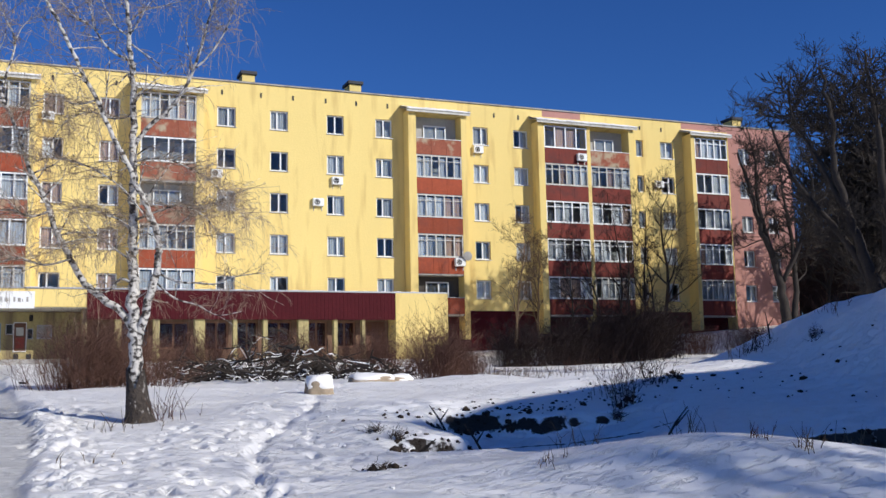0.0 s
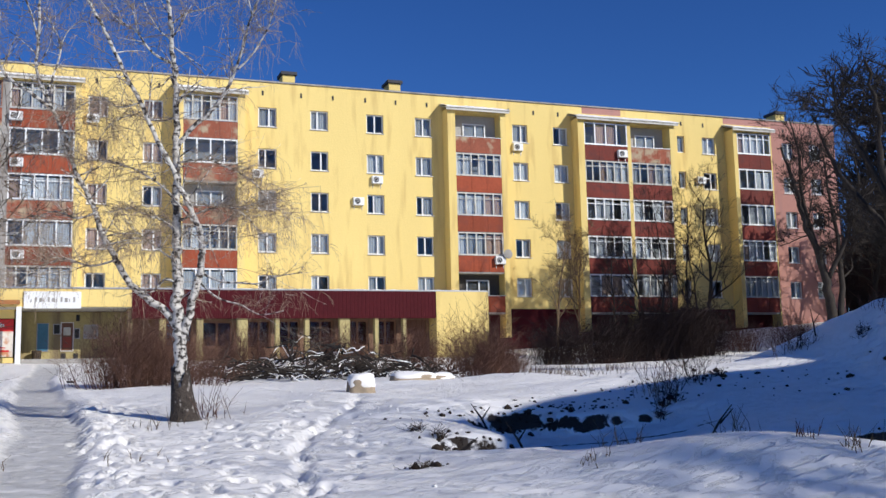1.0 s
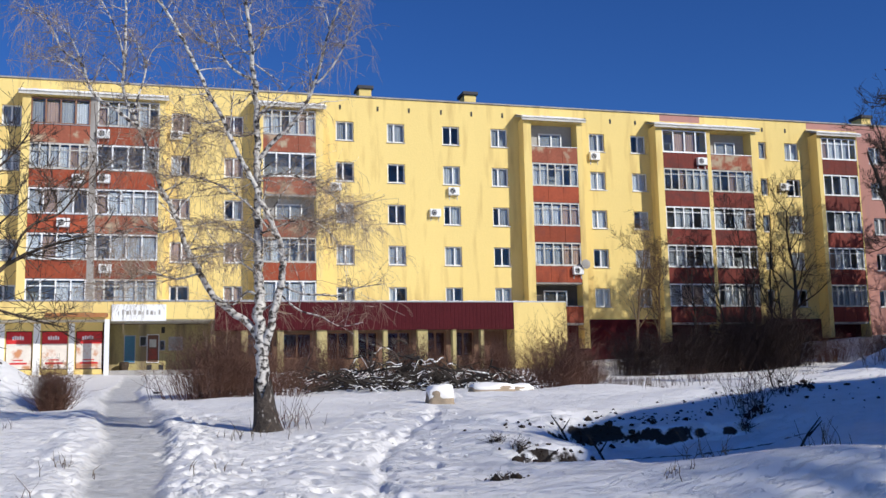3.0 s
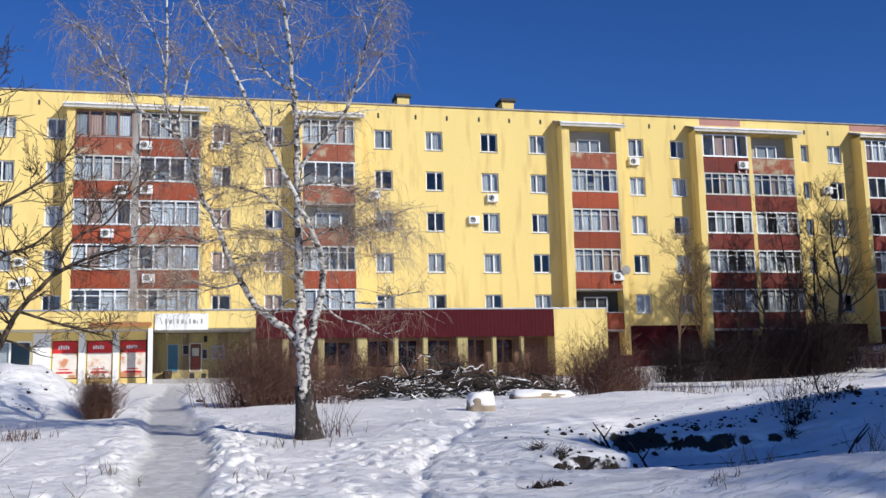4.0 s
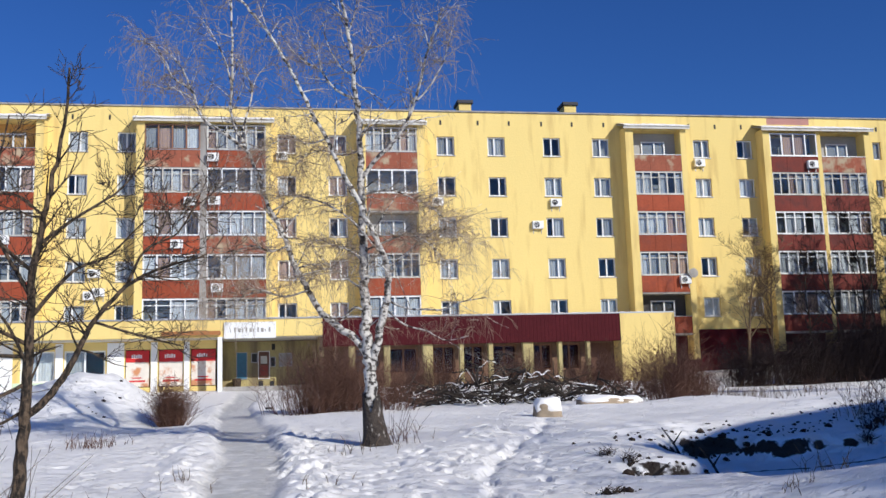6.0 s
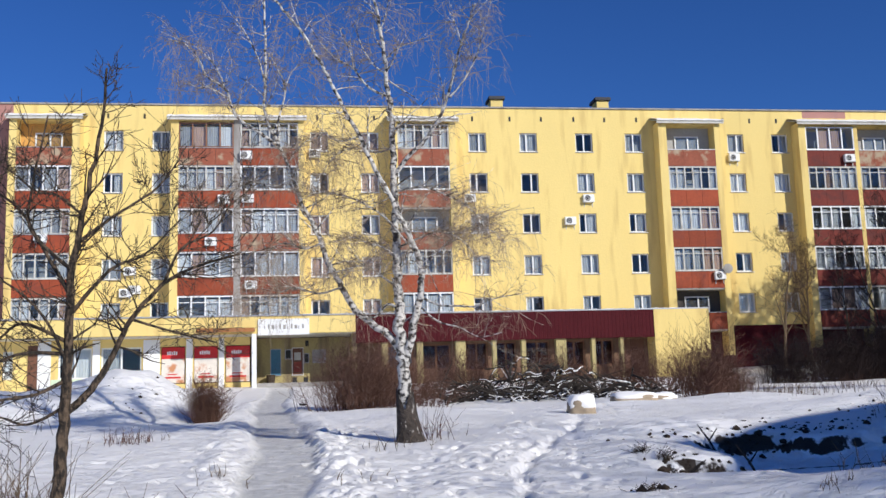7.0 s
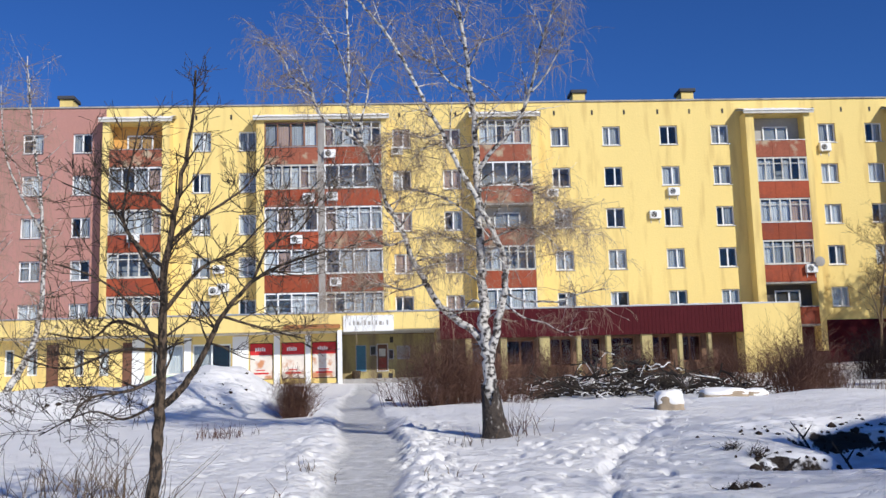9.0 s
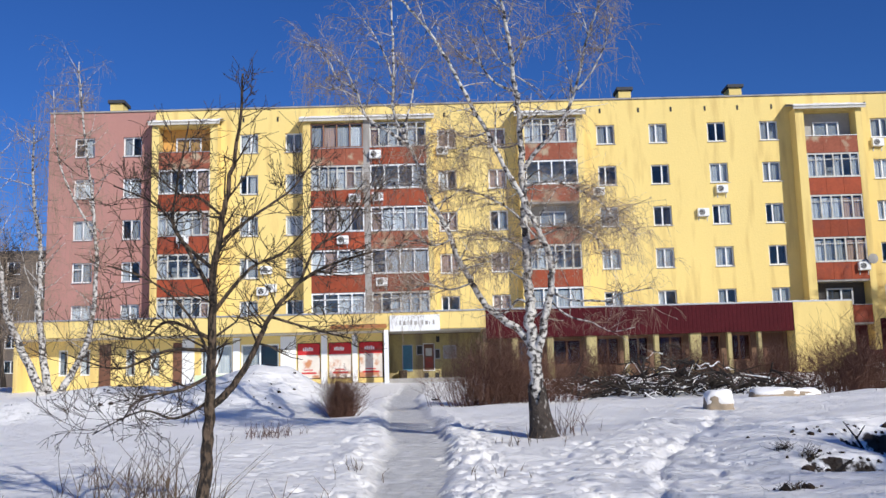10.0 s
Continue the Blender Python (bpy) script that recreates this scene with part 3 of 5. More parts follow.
def loggia(x0, x1, ra, rb, mids, bottom, open_cells=(), odd=(), seed=1, brown=()):
    """A stack of loggias: side piers, red fronts, glazing and a canopy. Bays lie between the recess edges and the dividers."""
    r = random.Random(seed)
    lg = attach("loggia", boxes("loggia", (ra, rb, YF + 0.05, YW, 20.12, 20.28)), M_YELLOW, house)
    attach("pier", boxes("pier", (x0, ra, YF, YW, bottom, 20.3)), M_YELLOW, lg)
    attach("pier", boxes("pier", (rb, x1, YF, YW, bottom, 20.3)), M_YELLOW, lg)
    for a, b in mids:
        attach("divider", boxes("divider", (a, b, YF + 0.02, YW, bottom, 20.25)), M_CONCRETE if x0 < 0 else M_YELLOW, lg, label="grey concrete dividing wall" if x0 < 0 else "")
    cuts = [ra] + [v for m in mids for v in m] + [rb]
    bays = list(zip(cuts[::2], cuts[1::2]))
    for k in range(5):
        top = 18.32 - 2.81 * k
        for j, (a, b) in enumerate(bays):
            attach("slab", boxes("slab", (a, b, YF + 0.06, YW, top - 1.25, top - 1.08)), M_CONCRETE, lg)
            worn = (k, j) in odd
            n = 3
            pm = Shape()
            for i in range(n):
                pm.box(a + (b - a) * i / n + (0.008 if i else 0), a + (b - a) * (i + 1) / n - (0.008 if i < n - 1 else 0), YF + 0.015 + 0.006 * r.random(), YF + 0.10, top - 1.13, top)
            attach("front_panel", pm.mesh("front_panel"), M_RED_WORN if worn else M_RED_DARK if x0 > 30 else M_RED, lg, label="peeling red-brown front panel" if worn else "")
            attach("rail_cap", boxes("rail_cap", (a, b, YF - 0.03, YF + 0.13, top, top + 0.04)), M_OLDWHITE if k % 2 else M_METAL, lg)
            h = 1.62 if k else 1.68
            if (k, j) in open_cells:
                # M_DARK in the lowest open bay puts its shadow into the wall colour
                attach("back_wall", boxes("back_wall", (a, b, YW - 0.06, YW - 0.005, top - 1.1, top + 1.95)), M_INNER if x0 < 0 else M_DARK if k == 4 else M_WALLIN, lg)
                window(a + 0.9, top - 0.15, b - a - 1.7, 1.35, YW - 0.16, lg, (0.55,), None, None, None, False, "balcony_window")
                continue
            style = r.random()
            mt = M_WOOD_OLD if (k, j) in brown else (M_WHITE if style < 0.55 else M_OLDWHITE)
            n = 4 if style < 0.4 else 5 if style < 0.7 else 6
            bars = tuple((i + 1) / n for i in range(n - 1))
            g = window(a, top + 0.04, b - a, h - 0.02, YF + 0.03, lg, bars, None if style < 0.5 else 0.72, mt, None, False, "glazing", 0.085)
            if style > 0.3:
                attach("vent_rail", boxes("vent_rail", (a + 0.06, b - 0.06, YF + 0.028, YF + 0.09, top + h * 0.74, top + h * 0.74 + 0.05)), mt, g)
            for q in range(n):
                if r.random() < 0.72:
                    w = (b - a) / n
                    attach("curtain", cloth_mesh(w - 0.05, 1.35, q), M_CURTAIN if r.random() < 0.75 else M_CURTAIN_W, g, (a + q * w + 0.03, YF + 0.2, top + 0.1))
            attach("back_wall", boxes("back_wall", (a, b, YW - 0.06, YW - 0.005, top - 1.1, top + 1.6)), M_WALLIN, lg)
    can = attach("canopy", corrugated(x0 - 0.25, x1 + 0.25, YF - 0.35, 20.28, YW, 20.72, 0.03), M_OLDWHITE, lg)
    attach("eave_board", boxes("eave_board", (x0 - 0.2, x1 + 0.2, YF - 0.3, YF - 0.26, 20.13, 20.28)), M_OLDWHITE if seed != 2 else M_METAL, can)
    attach("snow_layer", snow_slab(x0 - 0.2, x1 + 0.2, YF - 0.33, 20.34, YW, 20.78, 0.10, seed), M_SNOWTOP, can, label="white snow lying on the canopy")
    return lg


loggia(-18.72, -14.40, -18.27, -14.88, (), 6.2, {(0, 0)}, {(0, 0)}, 11)
loggia(-8.78, -0.29, -8.28, -0.64, ((-4.80, -4.37),), 6.2, (), {(0, 0), (2, 1)}, 12, {(0, 0)})
loggia(5.40, 9.76, 5.85, 9.30, (), 6.2, {(2, 0)}, {(0, 0), (1, 0), (2, 0)}, 13)
loggia(23.85, 28.27, 24.42, 27.86, (), 4.2, {(0, 0), (4, 0)}, {(0, 0)}, 14)
loggia(34.04, 42.27, 34.55, 41.85, ((38.16, 38.45),), 4.6, {(0, 1)}, {(0, 1)}, 15)
loggia(47.57, 51.13, 47.92, 51.03, (), 4.8, (), (), 16)


# ---- air conditioners ----
def air_conditioner():
    ac = thing("air_conditioner", (0, 0, 0), "white air-conditioner unit with a round black fan, on the wall", "air conditioner", "air conditioners on the facade")
    attach("casing", boxes("casing", (-0.38, 0.38, -0.28, 0, 0, 0.54), bevel=0.02), M_WHITE, ac)
    s = Shape()
    s.tube([Vector((-0.1, -0.285, 0.27)), Vector((-0.1, -0.278, 0.27))], [0.21, 0.21], 20)
    fan = attach("fan_guard", s.mesh("fan_guard"), M_BLACK, ac)
    ring = Shape()
    for q in (0.07, 0.14, 0.2):
        ring.tube([Vector((-0.1 + q * math.cos(a), -0.295, 0.27 + q * math.sin(a))) for a in np.linspace(0, 2 * math.pi, 17)], [0.008] * 17, 4)
    attach("grille_ring", ring.mesh("grille_ring"), M_WHITE, fan)
    for x in (-0.28, 0.28):
        attach("bracket", boxes("bracket", (x - 0.02, x + 0.02, -0.34, 0, -0.05, -0.002), (x - 0.02, x + 0.02, -0.04, 0, -0.3, -0.05)), M_METAL, ac)
    return ac


AC_SPOTS = [(10.75, YW, 14.9), (17.6, YW, 13.3), (18.95, YW, 14.85), (29.6, YW, 17.75), (27.5, YF, 9.3), (37.6, YF, 17.45), (-4.0, YF, 17.55), (-5.4, YF, 14.65), (-3.9, YF, 14.7), (-6.2, YF, 11.9),
            (-3.7, YF, 9.1), (-11.35, YW, 10.2), (-11.6, YW, 8.8), (-11.05, YW, 9.0), (0.4, YW, 17.95), (45.1, YW, 16.0), (-16.6, YF, 12.2)]
unit = air_conditioner()
unit.location = AC_SPOTS[0]
for x, y, z in AC_SPOTS[1:]:
    copy_thing(unit, pose(x, y, z))
dish = Shape()
dish.sheet([[(28.0 + q * math.cos(a), YF - 0.45 + 0.5 * q * q, 10.0 + q * math.sin(a)) for a in np.linspace(0, 2 * math.pi, 25)] for q in (0.01, 0.12, 0.24, 0.33)])
dish.tube([Vector((28.0, YF - 0.42, 10.0)), Vector((27.9, YF, 9.9))], [0.025, 0.025], 6)
solo("satellite_dish", dish.mesh("satellite_dish", True), M_CONCRETE, "round grey satellite dish on a loggia front", "satellite dish")

# ---- shop annexe ----
YA = 57.0
annexe = thing("shop_annexe", (0, YA, 3.0), "low flat-roofed shop wing with yellow and maroon fascia", "shop")
attach("roof", boxes("roof", (-24.1, 20.0, YA + 0.1, YF - 0.02, 6.62, 6.72), (20.0, 23.4, YA + 0.1, YF - 0.02, 6.62, 6.72)), M_ROOF, annexe)
attach("snow_layer", snow_slab(-24.0, 23.3, YA + 0.08, 6.72, YF - 0.05, 6.74, 0.07, 3), M_SNOWTOP, annexe, label="thin snow lying on the flat roof")
attach("fascia", boxes("fascia", (-24.1, 2.55, YA, YA + 0.25, 5.72, 6.68)), M_YELLOW, annexe)
fas, prof = Shape(), []
for i in range(76):
    xa = 2.55 + (20.0 - 2.55) * i / 76
    prof += [(xa, YA - 0.03), (xa + 0.182, YA - 0.03), (xa + 0.190, YA - 0.018), (xa + 0.222, YA - 0.018)]
prof += [(20.0, YA - 0.03), (20.0, YA + 0.25), (2.55, YA + 0.25), prof[0]]
fas.sheet([[(x, y, 5.08) for x, y in prof], [(x, y, 6.66) for x, y in prof]])
attach("fascia", fas.mesh("fascia"), M_MAROON, annexe, label="ribbed maroon metal fascia")
attach("coping", boxes("coping", (-24.15, 23.45, YA - 0.06, YA + 0.3, 6.68, 6.76)), M_METAL, annexe)
attach("soffit", boxes("soffit", (-24.1, 20.0, YA + 0.25, 60.0, 5.66, 5.74)), M_OLDWHITE, annexe)
yel = attach("end_wall", boxes("end_wall", (20.02, 23.4, YA - 0.05, YF - 0.02, 2.2, 6.68)), M_YELLOW, annexe)
attach("end_wall", boxes("end_wall", (-24.1, -23.85, YA, YW - 0.02, 2.2, 5.72)), M_YELLOW, annexe)
# glazed front under the maroon fascia
YG = YA + 1.3
front_holes = [(4.4, 5.9, 3.5, 5.0), (6.4, 8.1, 3.5, 5.0), (8.95, 10.3, 3.4, 5.05), (10.75, 12.0, 3.4, 5.05), (12.5, 14.0, 3.4, 5.05), (14.85, 16.15, 3.5, 5.05), (16.55, 17.9, 3.5, 5.05), (18.25, 19.8, 3.0, 5.05)]
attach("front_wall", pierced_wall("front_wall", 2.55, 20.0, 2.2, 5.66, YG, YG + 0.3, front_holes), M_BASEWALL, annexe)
for xa, xb, za, zb in front_holes[:-1]:
    window(xa, za, xb - xa, zb - za, YG + 0.1, annexe, (0.5,), None, M_WOOD_OLD, None, False, "shop_window")
attach("door", boxes("door", (18.25, 19.8, YG + 0.1, YG + 0.16, 3.0, 5.05), (18.98, 19.06, YG + 0.07, YG + 0.1, 3.0, 5.05)), M_DOOR, annexe)
for xa, xb in ((4.0, 4.35), (6.0, 6.35), (8.22, 8.8), (10.36, 10.6), (12.06, 12.33), (14.1, 14.72), (16.22, 16.46), (17.95, 18.16)):
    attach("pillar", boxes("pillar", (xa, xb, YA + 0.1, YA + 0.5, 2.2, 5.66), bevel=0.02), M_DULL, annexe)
# yellow shop front
YB = YA + 1.5
shop_holes = [(-22.14, -21.6, 3.65, 5.15), (-20.88, -20.3, 3.65, 5.15), (-18.25, -17.7, 3.55, 5.1), (-16.85, -16.3, 3.55, 5.1), (-13.9, -12.1, 3.5, 5.2), (-11.6, -9.4, 3.5, 5.2),
              (-8.35, -7.0, 3.1, 5.2), (-6.55, -5.2, 3.1, 5.2), (-4.8, -3.4, 3.1, 5.2)]
attach("front_wall", pierced_wall("front_wall", -23.85, -3.25, 2.2, 5.66, YB, YB + 0.3, shop_holes), M_YELLOW, annexe)
for xa, xb, za, zb in shop_holes[:6]:
    window(xa, za, xb - xa, zb - za, YB + 0.1, annexe, (0.5,) if xb - xa > 1 else (), None, None, M_CURTAIN, False, "shop_window")
for xa, xb in ((-14.97, -14.28), (-12.05, -11.65), (-9.3, -8.4), (-6.95, -6.6), (-5.15, -4.85)):
    attach("pilaster", boxes("pilaster", (xa, xb, YB - 0.08, YB - 0.003, 2.4, 5.6)), M_WHITE, annexe, label="white facing panel")
attach("panel", boxes("panel", (-14.25, -12.1, YB - 0.04, YB - 0.003, 2.4, 3.5), (-11.6, -9.4, YB - 0.04, YB - 0.003, 2.4, 3.5)), M_GREENISH, annexe, label="pale green plinth panel")
attach("door", boxes("door", (-19.76, -19.1, YB - 0.06, YB - 0.003, 2.4, 5.4)), M_DOOR, annexe)
attach("door", boxes("door", (-15.5, -14.99, YB - 0.06, YB - 0.003, 2.4, 5.4)), M_DOOR, annexe)
for xa, xb in ((-8.31, -7.05), (-6.51, -5.22), (-4.75, -3.42)):
    ad = thing("shop_poster", ((xa + xb) / 2, YB, 3.1), "shop-window poster with a red head and food pictures", "poster", "posters in the shop windows")
    attach("picture", boxes("picture", (xa, xb, YB + 0.05, YB + 0.08, 3.15, 4.5)), M_FOOD, ad)
    attach("heading", boxes("heading", (xa, xb, YB + 0.045, YB + 0.08, 4.5, 5.15)), M_SIGNRED, ad, label="red heading")
    attach("lettering", boxes("lettering", *[(xa + 0.3 + 0.12 * i, xa + 0.38 + 0.12 * i, YB + 0.04, YB + 0.045, 4.72, 4.9 + 0.04 * (i % 2)) for i in range(5)]), M_WHITE, ad)
    attach("lettering", boxes("lettering", (xa + 0.2, xb - 0.2, YB + 0.045, YB + 0.05, 3.4, 3.5), (xa + 0.35, xb - 0.4, YB + 0.045, YB + 0.05, 3.6, 3.66)), M_SIGNRED, ad)
# entrance with its canopy and sign
YE = YA + 3.4
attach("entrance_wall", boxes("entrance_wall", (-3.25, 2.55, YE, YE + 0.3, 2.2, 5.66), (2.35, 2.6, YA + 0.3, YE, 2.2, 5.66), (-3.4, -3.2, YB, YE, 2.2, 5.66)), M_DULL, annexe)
attach("post", boxes("post", (-3.23, -2.98, YA - 0.02, YA + 0.25, 2.4, 5.72)), M_WHITE, annexe)
attach("canopy", boxes("canopy", (-6.2, -3.05, YA - 0.55, YA - 0.003, 5.86, 5.98), (-6.2, -3.05, YA - 0.6, YA - 0.55, 5.8, 6.02)), M_ORANGE, annexe)
sign = thing("shop_sign", (-1.5, YA - 0.06, 5.6), "white shop sign with worn grey lettering over the entrance", "sign")
attach("board", boxes("board", (-2.88, -0.05, YA - 0.1, YA - 0.003, 5.62, 6.52)), M_WHITE, sign)
for i in range(11):
    x = -2.55 + i * 0.21
    attach("lettering", boxes("lettering", (x, x + 0.05 + 0.05 * (i % 3), YA - 0.108, YA - 0.1, 5.96, 6.12 + 0.05 * ((i * 5) % 3))), M_CONCRETE, sign)
for nm, xa, xb, za, zb, mt, lab in (("notice_board", -2.3, -1.75, 3.5, 5.0, M_BLUE, "blue notice board on the entrance wall"), ("notice_board", -1.05, -0.45, 3.5, 5.05, M_DOOR, "brown framed notice board on the entrance wall"),
                                ("notice_board", -0.35, -0.12, 4.2, 4.7, M_BLACK, "small dark board on the entrance wall"), ("notice_board", 0.15, 0.85, 4.2, 4.9, M_CONCRETE, "grey notice board on the entrance wall"),
                                ("notice_board", -1.45, -1.15, 4.45, 4.95, M_BLACK, "small dark board on the entrance wall"), ("vent_cover", -1.05, -0.8, 2.95, 3.35, M_BLACK, "dark vent cover low on the entrance wall"),
                                ("vent_cover", -0.4, -0.15, 2.95, 3.35, M_BLACK, "dark vent cover low on the entrance wall"), ("vent_cover", -0.3, -0.1, 5.15, 5.5, M_BLACK, "dark vent cover high on the entrance wall")):
    f = thing(nm, ((xa + xb) / 2, YE, za), lab, "notice board" if nm == "notice_board" else "vent cover")
    attach("panel", boxes("panel", (xa, xb, YE - 0.05, YE - 0.003, za, zb)), mt, f)
    if nm == "notice_board":
        attach("rim", boxes("rim", (xa - 0.04, xa, YE - 0.07, YE - 0.003, za - 0.04, zb + 0.04), (xb, xb + 0.04, YE - 0.07, YE - 0.003, za - 0.04, zb + 0.04), (xa, xb, YE - 0.07, YE - 0.003, zb, zb + 0.04), (xa, xb, YE - 0.07, YE - 0.003, za - 0.04, za)), M_METAL if mt is not M_DOOR else M_WHITE, f)
        if mt is M_DOOR:
            attach("notice", boxes("notice", (xa + 0.08, xb - 0.08, YE - 0.058, YE - 0.05, za + 0.15, za + 0.75)), M_NOTICE, f)
            attach("notice", boxes("notice", (xa + 0.1, xb - 0.12, YE - 0.058, YE - 0.05, za + 0.85, za + 1.3)), M_OLDWHITE, f)
bin_ = Shape()
bin_.tube([Vector((-2.3, YE - 0.5, 2.9)), Vector((-2.3, YE - 0.5, 3.5)), Vector((-2.3, YE - 0.5, 3.52))], [0.22, 0.27, 0.25], 12)
solo("litter_bin", bin_.mesh("litter_bin"), M_BARK_GREY, "brown metal litter bin by the entrance", "litter bin")
attach("entrance_step", boxes("entrance_step", (-3.2, 2.4, YA + 0.3, YE, 2.4, 2.98)), M_CONCRETE, annexe)

# ---- grey house far behind ----
far = thing("apartment_building", (-55, 118, 4), "distant grey-brown apartment house behind bare trees", "apartment building")
fw = [(x, x + 1.6, 6.2 + 2.9 * k, 7.7 + 2.9 * k) for x in np.arange(-68, -46, 3.4) for k in range(5)]
attach("wall", pierced_wall("wall", -70, -44.5, 3, 20.3, 118, 118.4, fw), M_FAR, far)
attach("wall", boxes("wall", (-44.9, -44.5, 118.4, 130, 3, 20.3)), M_FAR, far)
attach("wall", boxes("wall", (-70, -44.5, 130, 130.4, 3, 20.3)), M_FAR, far)
attach("roof", boxes("roof", (-70.2, -44.3, 117.8, 130.4, 20.3, 20.6)), M_ROOF, far)
attach("inner_wall", boxes("inner_wall", (-70, -45, 120, 120.1, 3, 20.3)), M_DARK, far)
for xa, xb, za, zb in fw:
    window(xa, za, xb - xa, zb - za, 118.15, far, (0.5,), None, None, None, False)


# ---- trees and shrubs ----
def smooth_path(ctrl, n):
    """Points along a soft curve through the control points."""
    pts, k = [], len(ctrl)
    for i in range(n + 1):
        u = i / n * (k - 1)
        j = min(int(u), k - 2)
        f = u - j
        p0, p1, p2, p3 = ctrl[max(j - 1, 0)], ctrl[j], ctrl[j + 1], ctrl[min(j + 2, k - 1)]
        pts.append(0.5 * ((2 * p1) + (p2 - p0) * f + (2 * p0 - 5 * p1 + 4 * p2 - p3) * f * f + (3 * p1 - p0 - 3 * p2 + p3) * f * f * f))
    return pts


def grow(r, wood, twigs, p, d, length, radius, level, droop=0.0, kids=4, wild=0.35, shrink=0.62, fine=0.0016):
    """A limb with side limbs; the last levels go to the twigs."""
    n = max(4, int(length / 0.35)) if level > 0 else 4
    n = min(n, 9)
    pts, rad = [p.copy()], [radius]
    q, w = p.copy(), d.normalized()
    for i in range(n):
        w = (w + Vector((r.gauss(0, wild), r.gauss(0, wild), r.gauss(0, wild))) * 0.45 + Vector((0, 0, -droop * (i + 1) / n if level < 2 else 0.06))).normalized()
        q = q + w * (length / n)
        pts.append(q.copy())
        rad.append(max(radius * (1 - 0.75 * (i + 1) / n), fine))
    (wood if level > 1 else twigs).tube(pts, rad, 6 if level > 2 else 5 if level > 1 else 3)
    if level <= 0:
        return
    for c in range(kids + (1 if level > 1 else 0)):
        f = r.uniform(0.25, 1.0)
        i = min(int(f * n), n)
        side = Vector((r.gauss(0, 1), r.gauss(0, 1), r.gauss(0.15, 0.7)))
        k = (w * 0.75 + side.normalized() * r.uniform(0.5, 1.0)).normalized()
        grow(r, wood, twigs, pts[i], k, length * shrink * r.uniform(0.6, 1.15), max(rad[i] * 0.6, fine), level - 1, droop, kids, wild, shrink, fine)


def plant_tree(name, base, label, ctrl_limbs, wood_mat, twig_mat, seed, twig_len, twig_n, droop, level=1, category="tree", foot=None, kids=3, group="", weep=0, weep_len=1.0, twig_r=0.022, fine=0.0016):
    """A tree from a few main limbs (control points and radii), with side limbs and twigs grown along them."""
    r = random.Random(seed)
    tree = thing(name, base, label, category, group)
    wood, twigs, trunk = Shape(), Shape(), None
    for ctrl, ra, rb, dens in ctrl_limbs:
        c = [Vector(v) for v in ctrl]
        n = 5 * (len(c) - 1)
        pts = smooth_path(c, n)
        for i, p in enumerate(pts[1:-1]):
            p += Vector((r.gauss(0, 1), r.gauss(0, 1), r.gauss(0, 0.5))) * ra * 0.12
        rad = [ra + (rb - ra) * (i / n) ** 0.8 for i in range(n + 1)]
        limb = Shape()
        limb.tube(pts, rad, 9)
        if trunk is None:
            trunk = attach("trunk", limb.mesh("trunk", True), wood_mat, tree)
        else:
            attach("limb", limb.mesh("limb", True), wood_mat, tree)
        for _ in range(int(weep * dens)):
            i = r.randint(n // 3, n - 1)
            p = pts[i] + Vector((r.gauss(0, 0.28), r.gauss(0, 0.28), r.uniform(-0.05, 0.15)))
            L = r.uniform(0.4, 1.0) * weep_len
            sway = Vector((r.gauss(0, 0.22), r.gauss(0, 0.22), 0))
            strand = [p + sway * f * (1 - 0.4 * f) + Vector((r.gauss(0, 0.02), r.gauss(0, 0.02), 0.12 * f - L * f * f)) for f in (0, 0.25, 0.5, 0.75, 1.0)]
            twigs.tube([pts[i]] + strand, [0.005, 0.0032, 0.0028, 0.0024, 0.002, 0.0014], 3)
            for _ in range(3):
                q = strand[r.randint(1, 3)]
                e = Vector((r.gauss(0, 0.12), r.gauss(0, 0.12), -r.uniform(0.08, 0.3)))
                twigs.tube([q, q + e * 0.5 + Vector((0, 0, 0.02)), q + e], [0.0019, 0.0016, 0.0012], 3)
        for _ in range(int(twig_n * dens)):
            f = r.uniform(0.25, 1.0)
            i = min(int(f * n), n - 1)
            along = (pts[i + 1] - pts[i]).normalized()
            side = Vector((r.gauss(0, 1), r.gauss(0, 1), r.gauss(0.2, 0.6))).normalized()
            grow(r, wood, twigs, pts[i], along * 0.6 + side, twig_len * r.uniform(0.5, 1.3), min(rad[i] * 0.45, twig_r), level, droop, kids, 0.35, 0.62, fine)
    attach("branchwork", wood.mesh("branchwork", True), wood_mat, tree, kind="stuff")
    if foot:
        fs = Shape()
        fs.tube([Vector(p) for p, _ in foot], [q for _, q in foot], 14)
        for k in range(len(fs.v) - 14, len(fs.v)):
            vx, vy, vz = fs.v[k]
            fs.v[k] = (vx, vy, vz + r.uniform(-0.25, 0.22))
        attach("trunk_foot", fs.mesh("trunk_foot", True), M_BIRCH_FOOT, tree, label="dark cracked bark at the foot")
    attach("crown", twigs.mesh("crown"), twig_mat, tree, kind="stuff")
    return tree


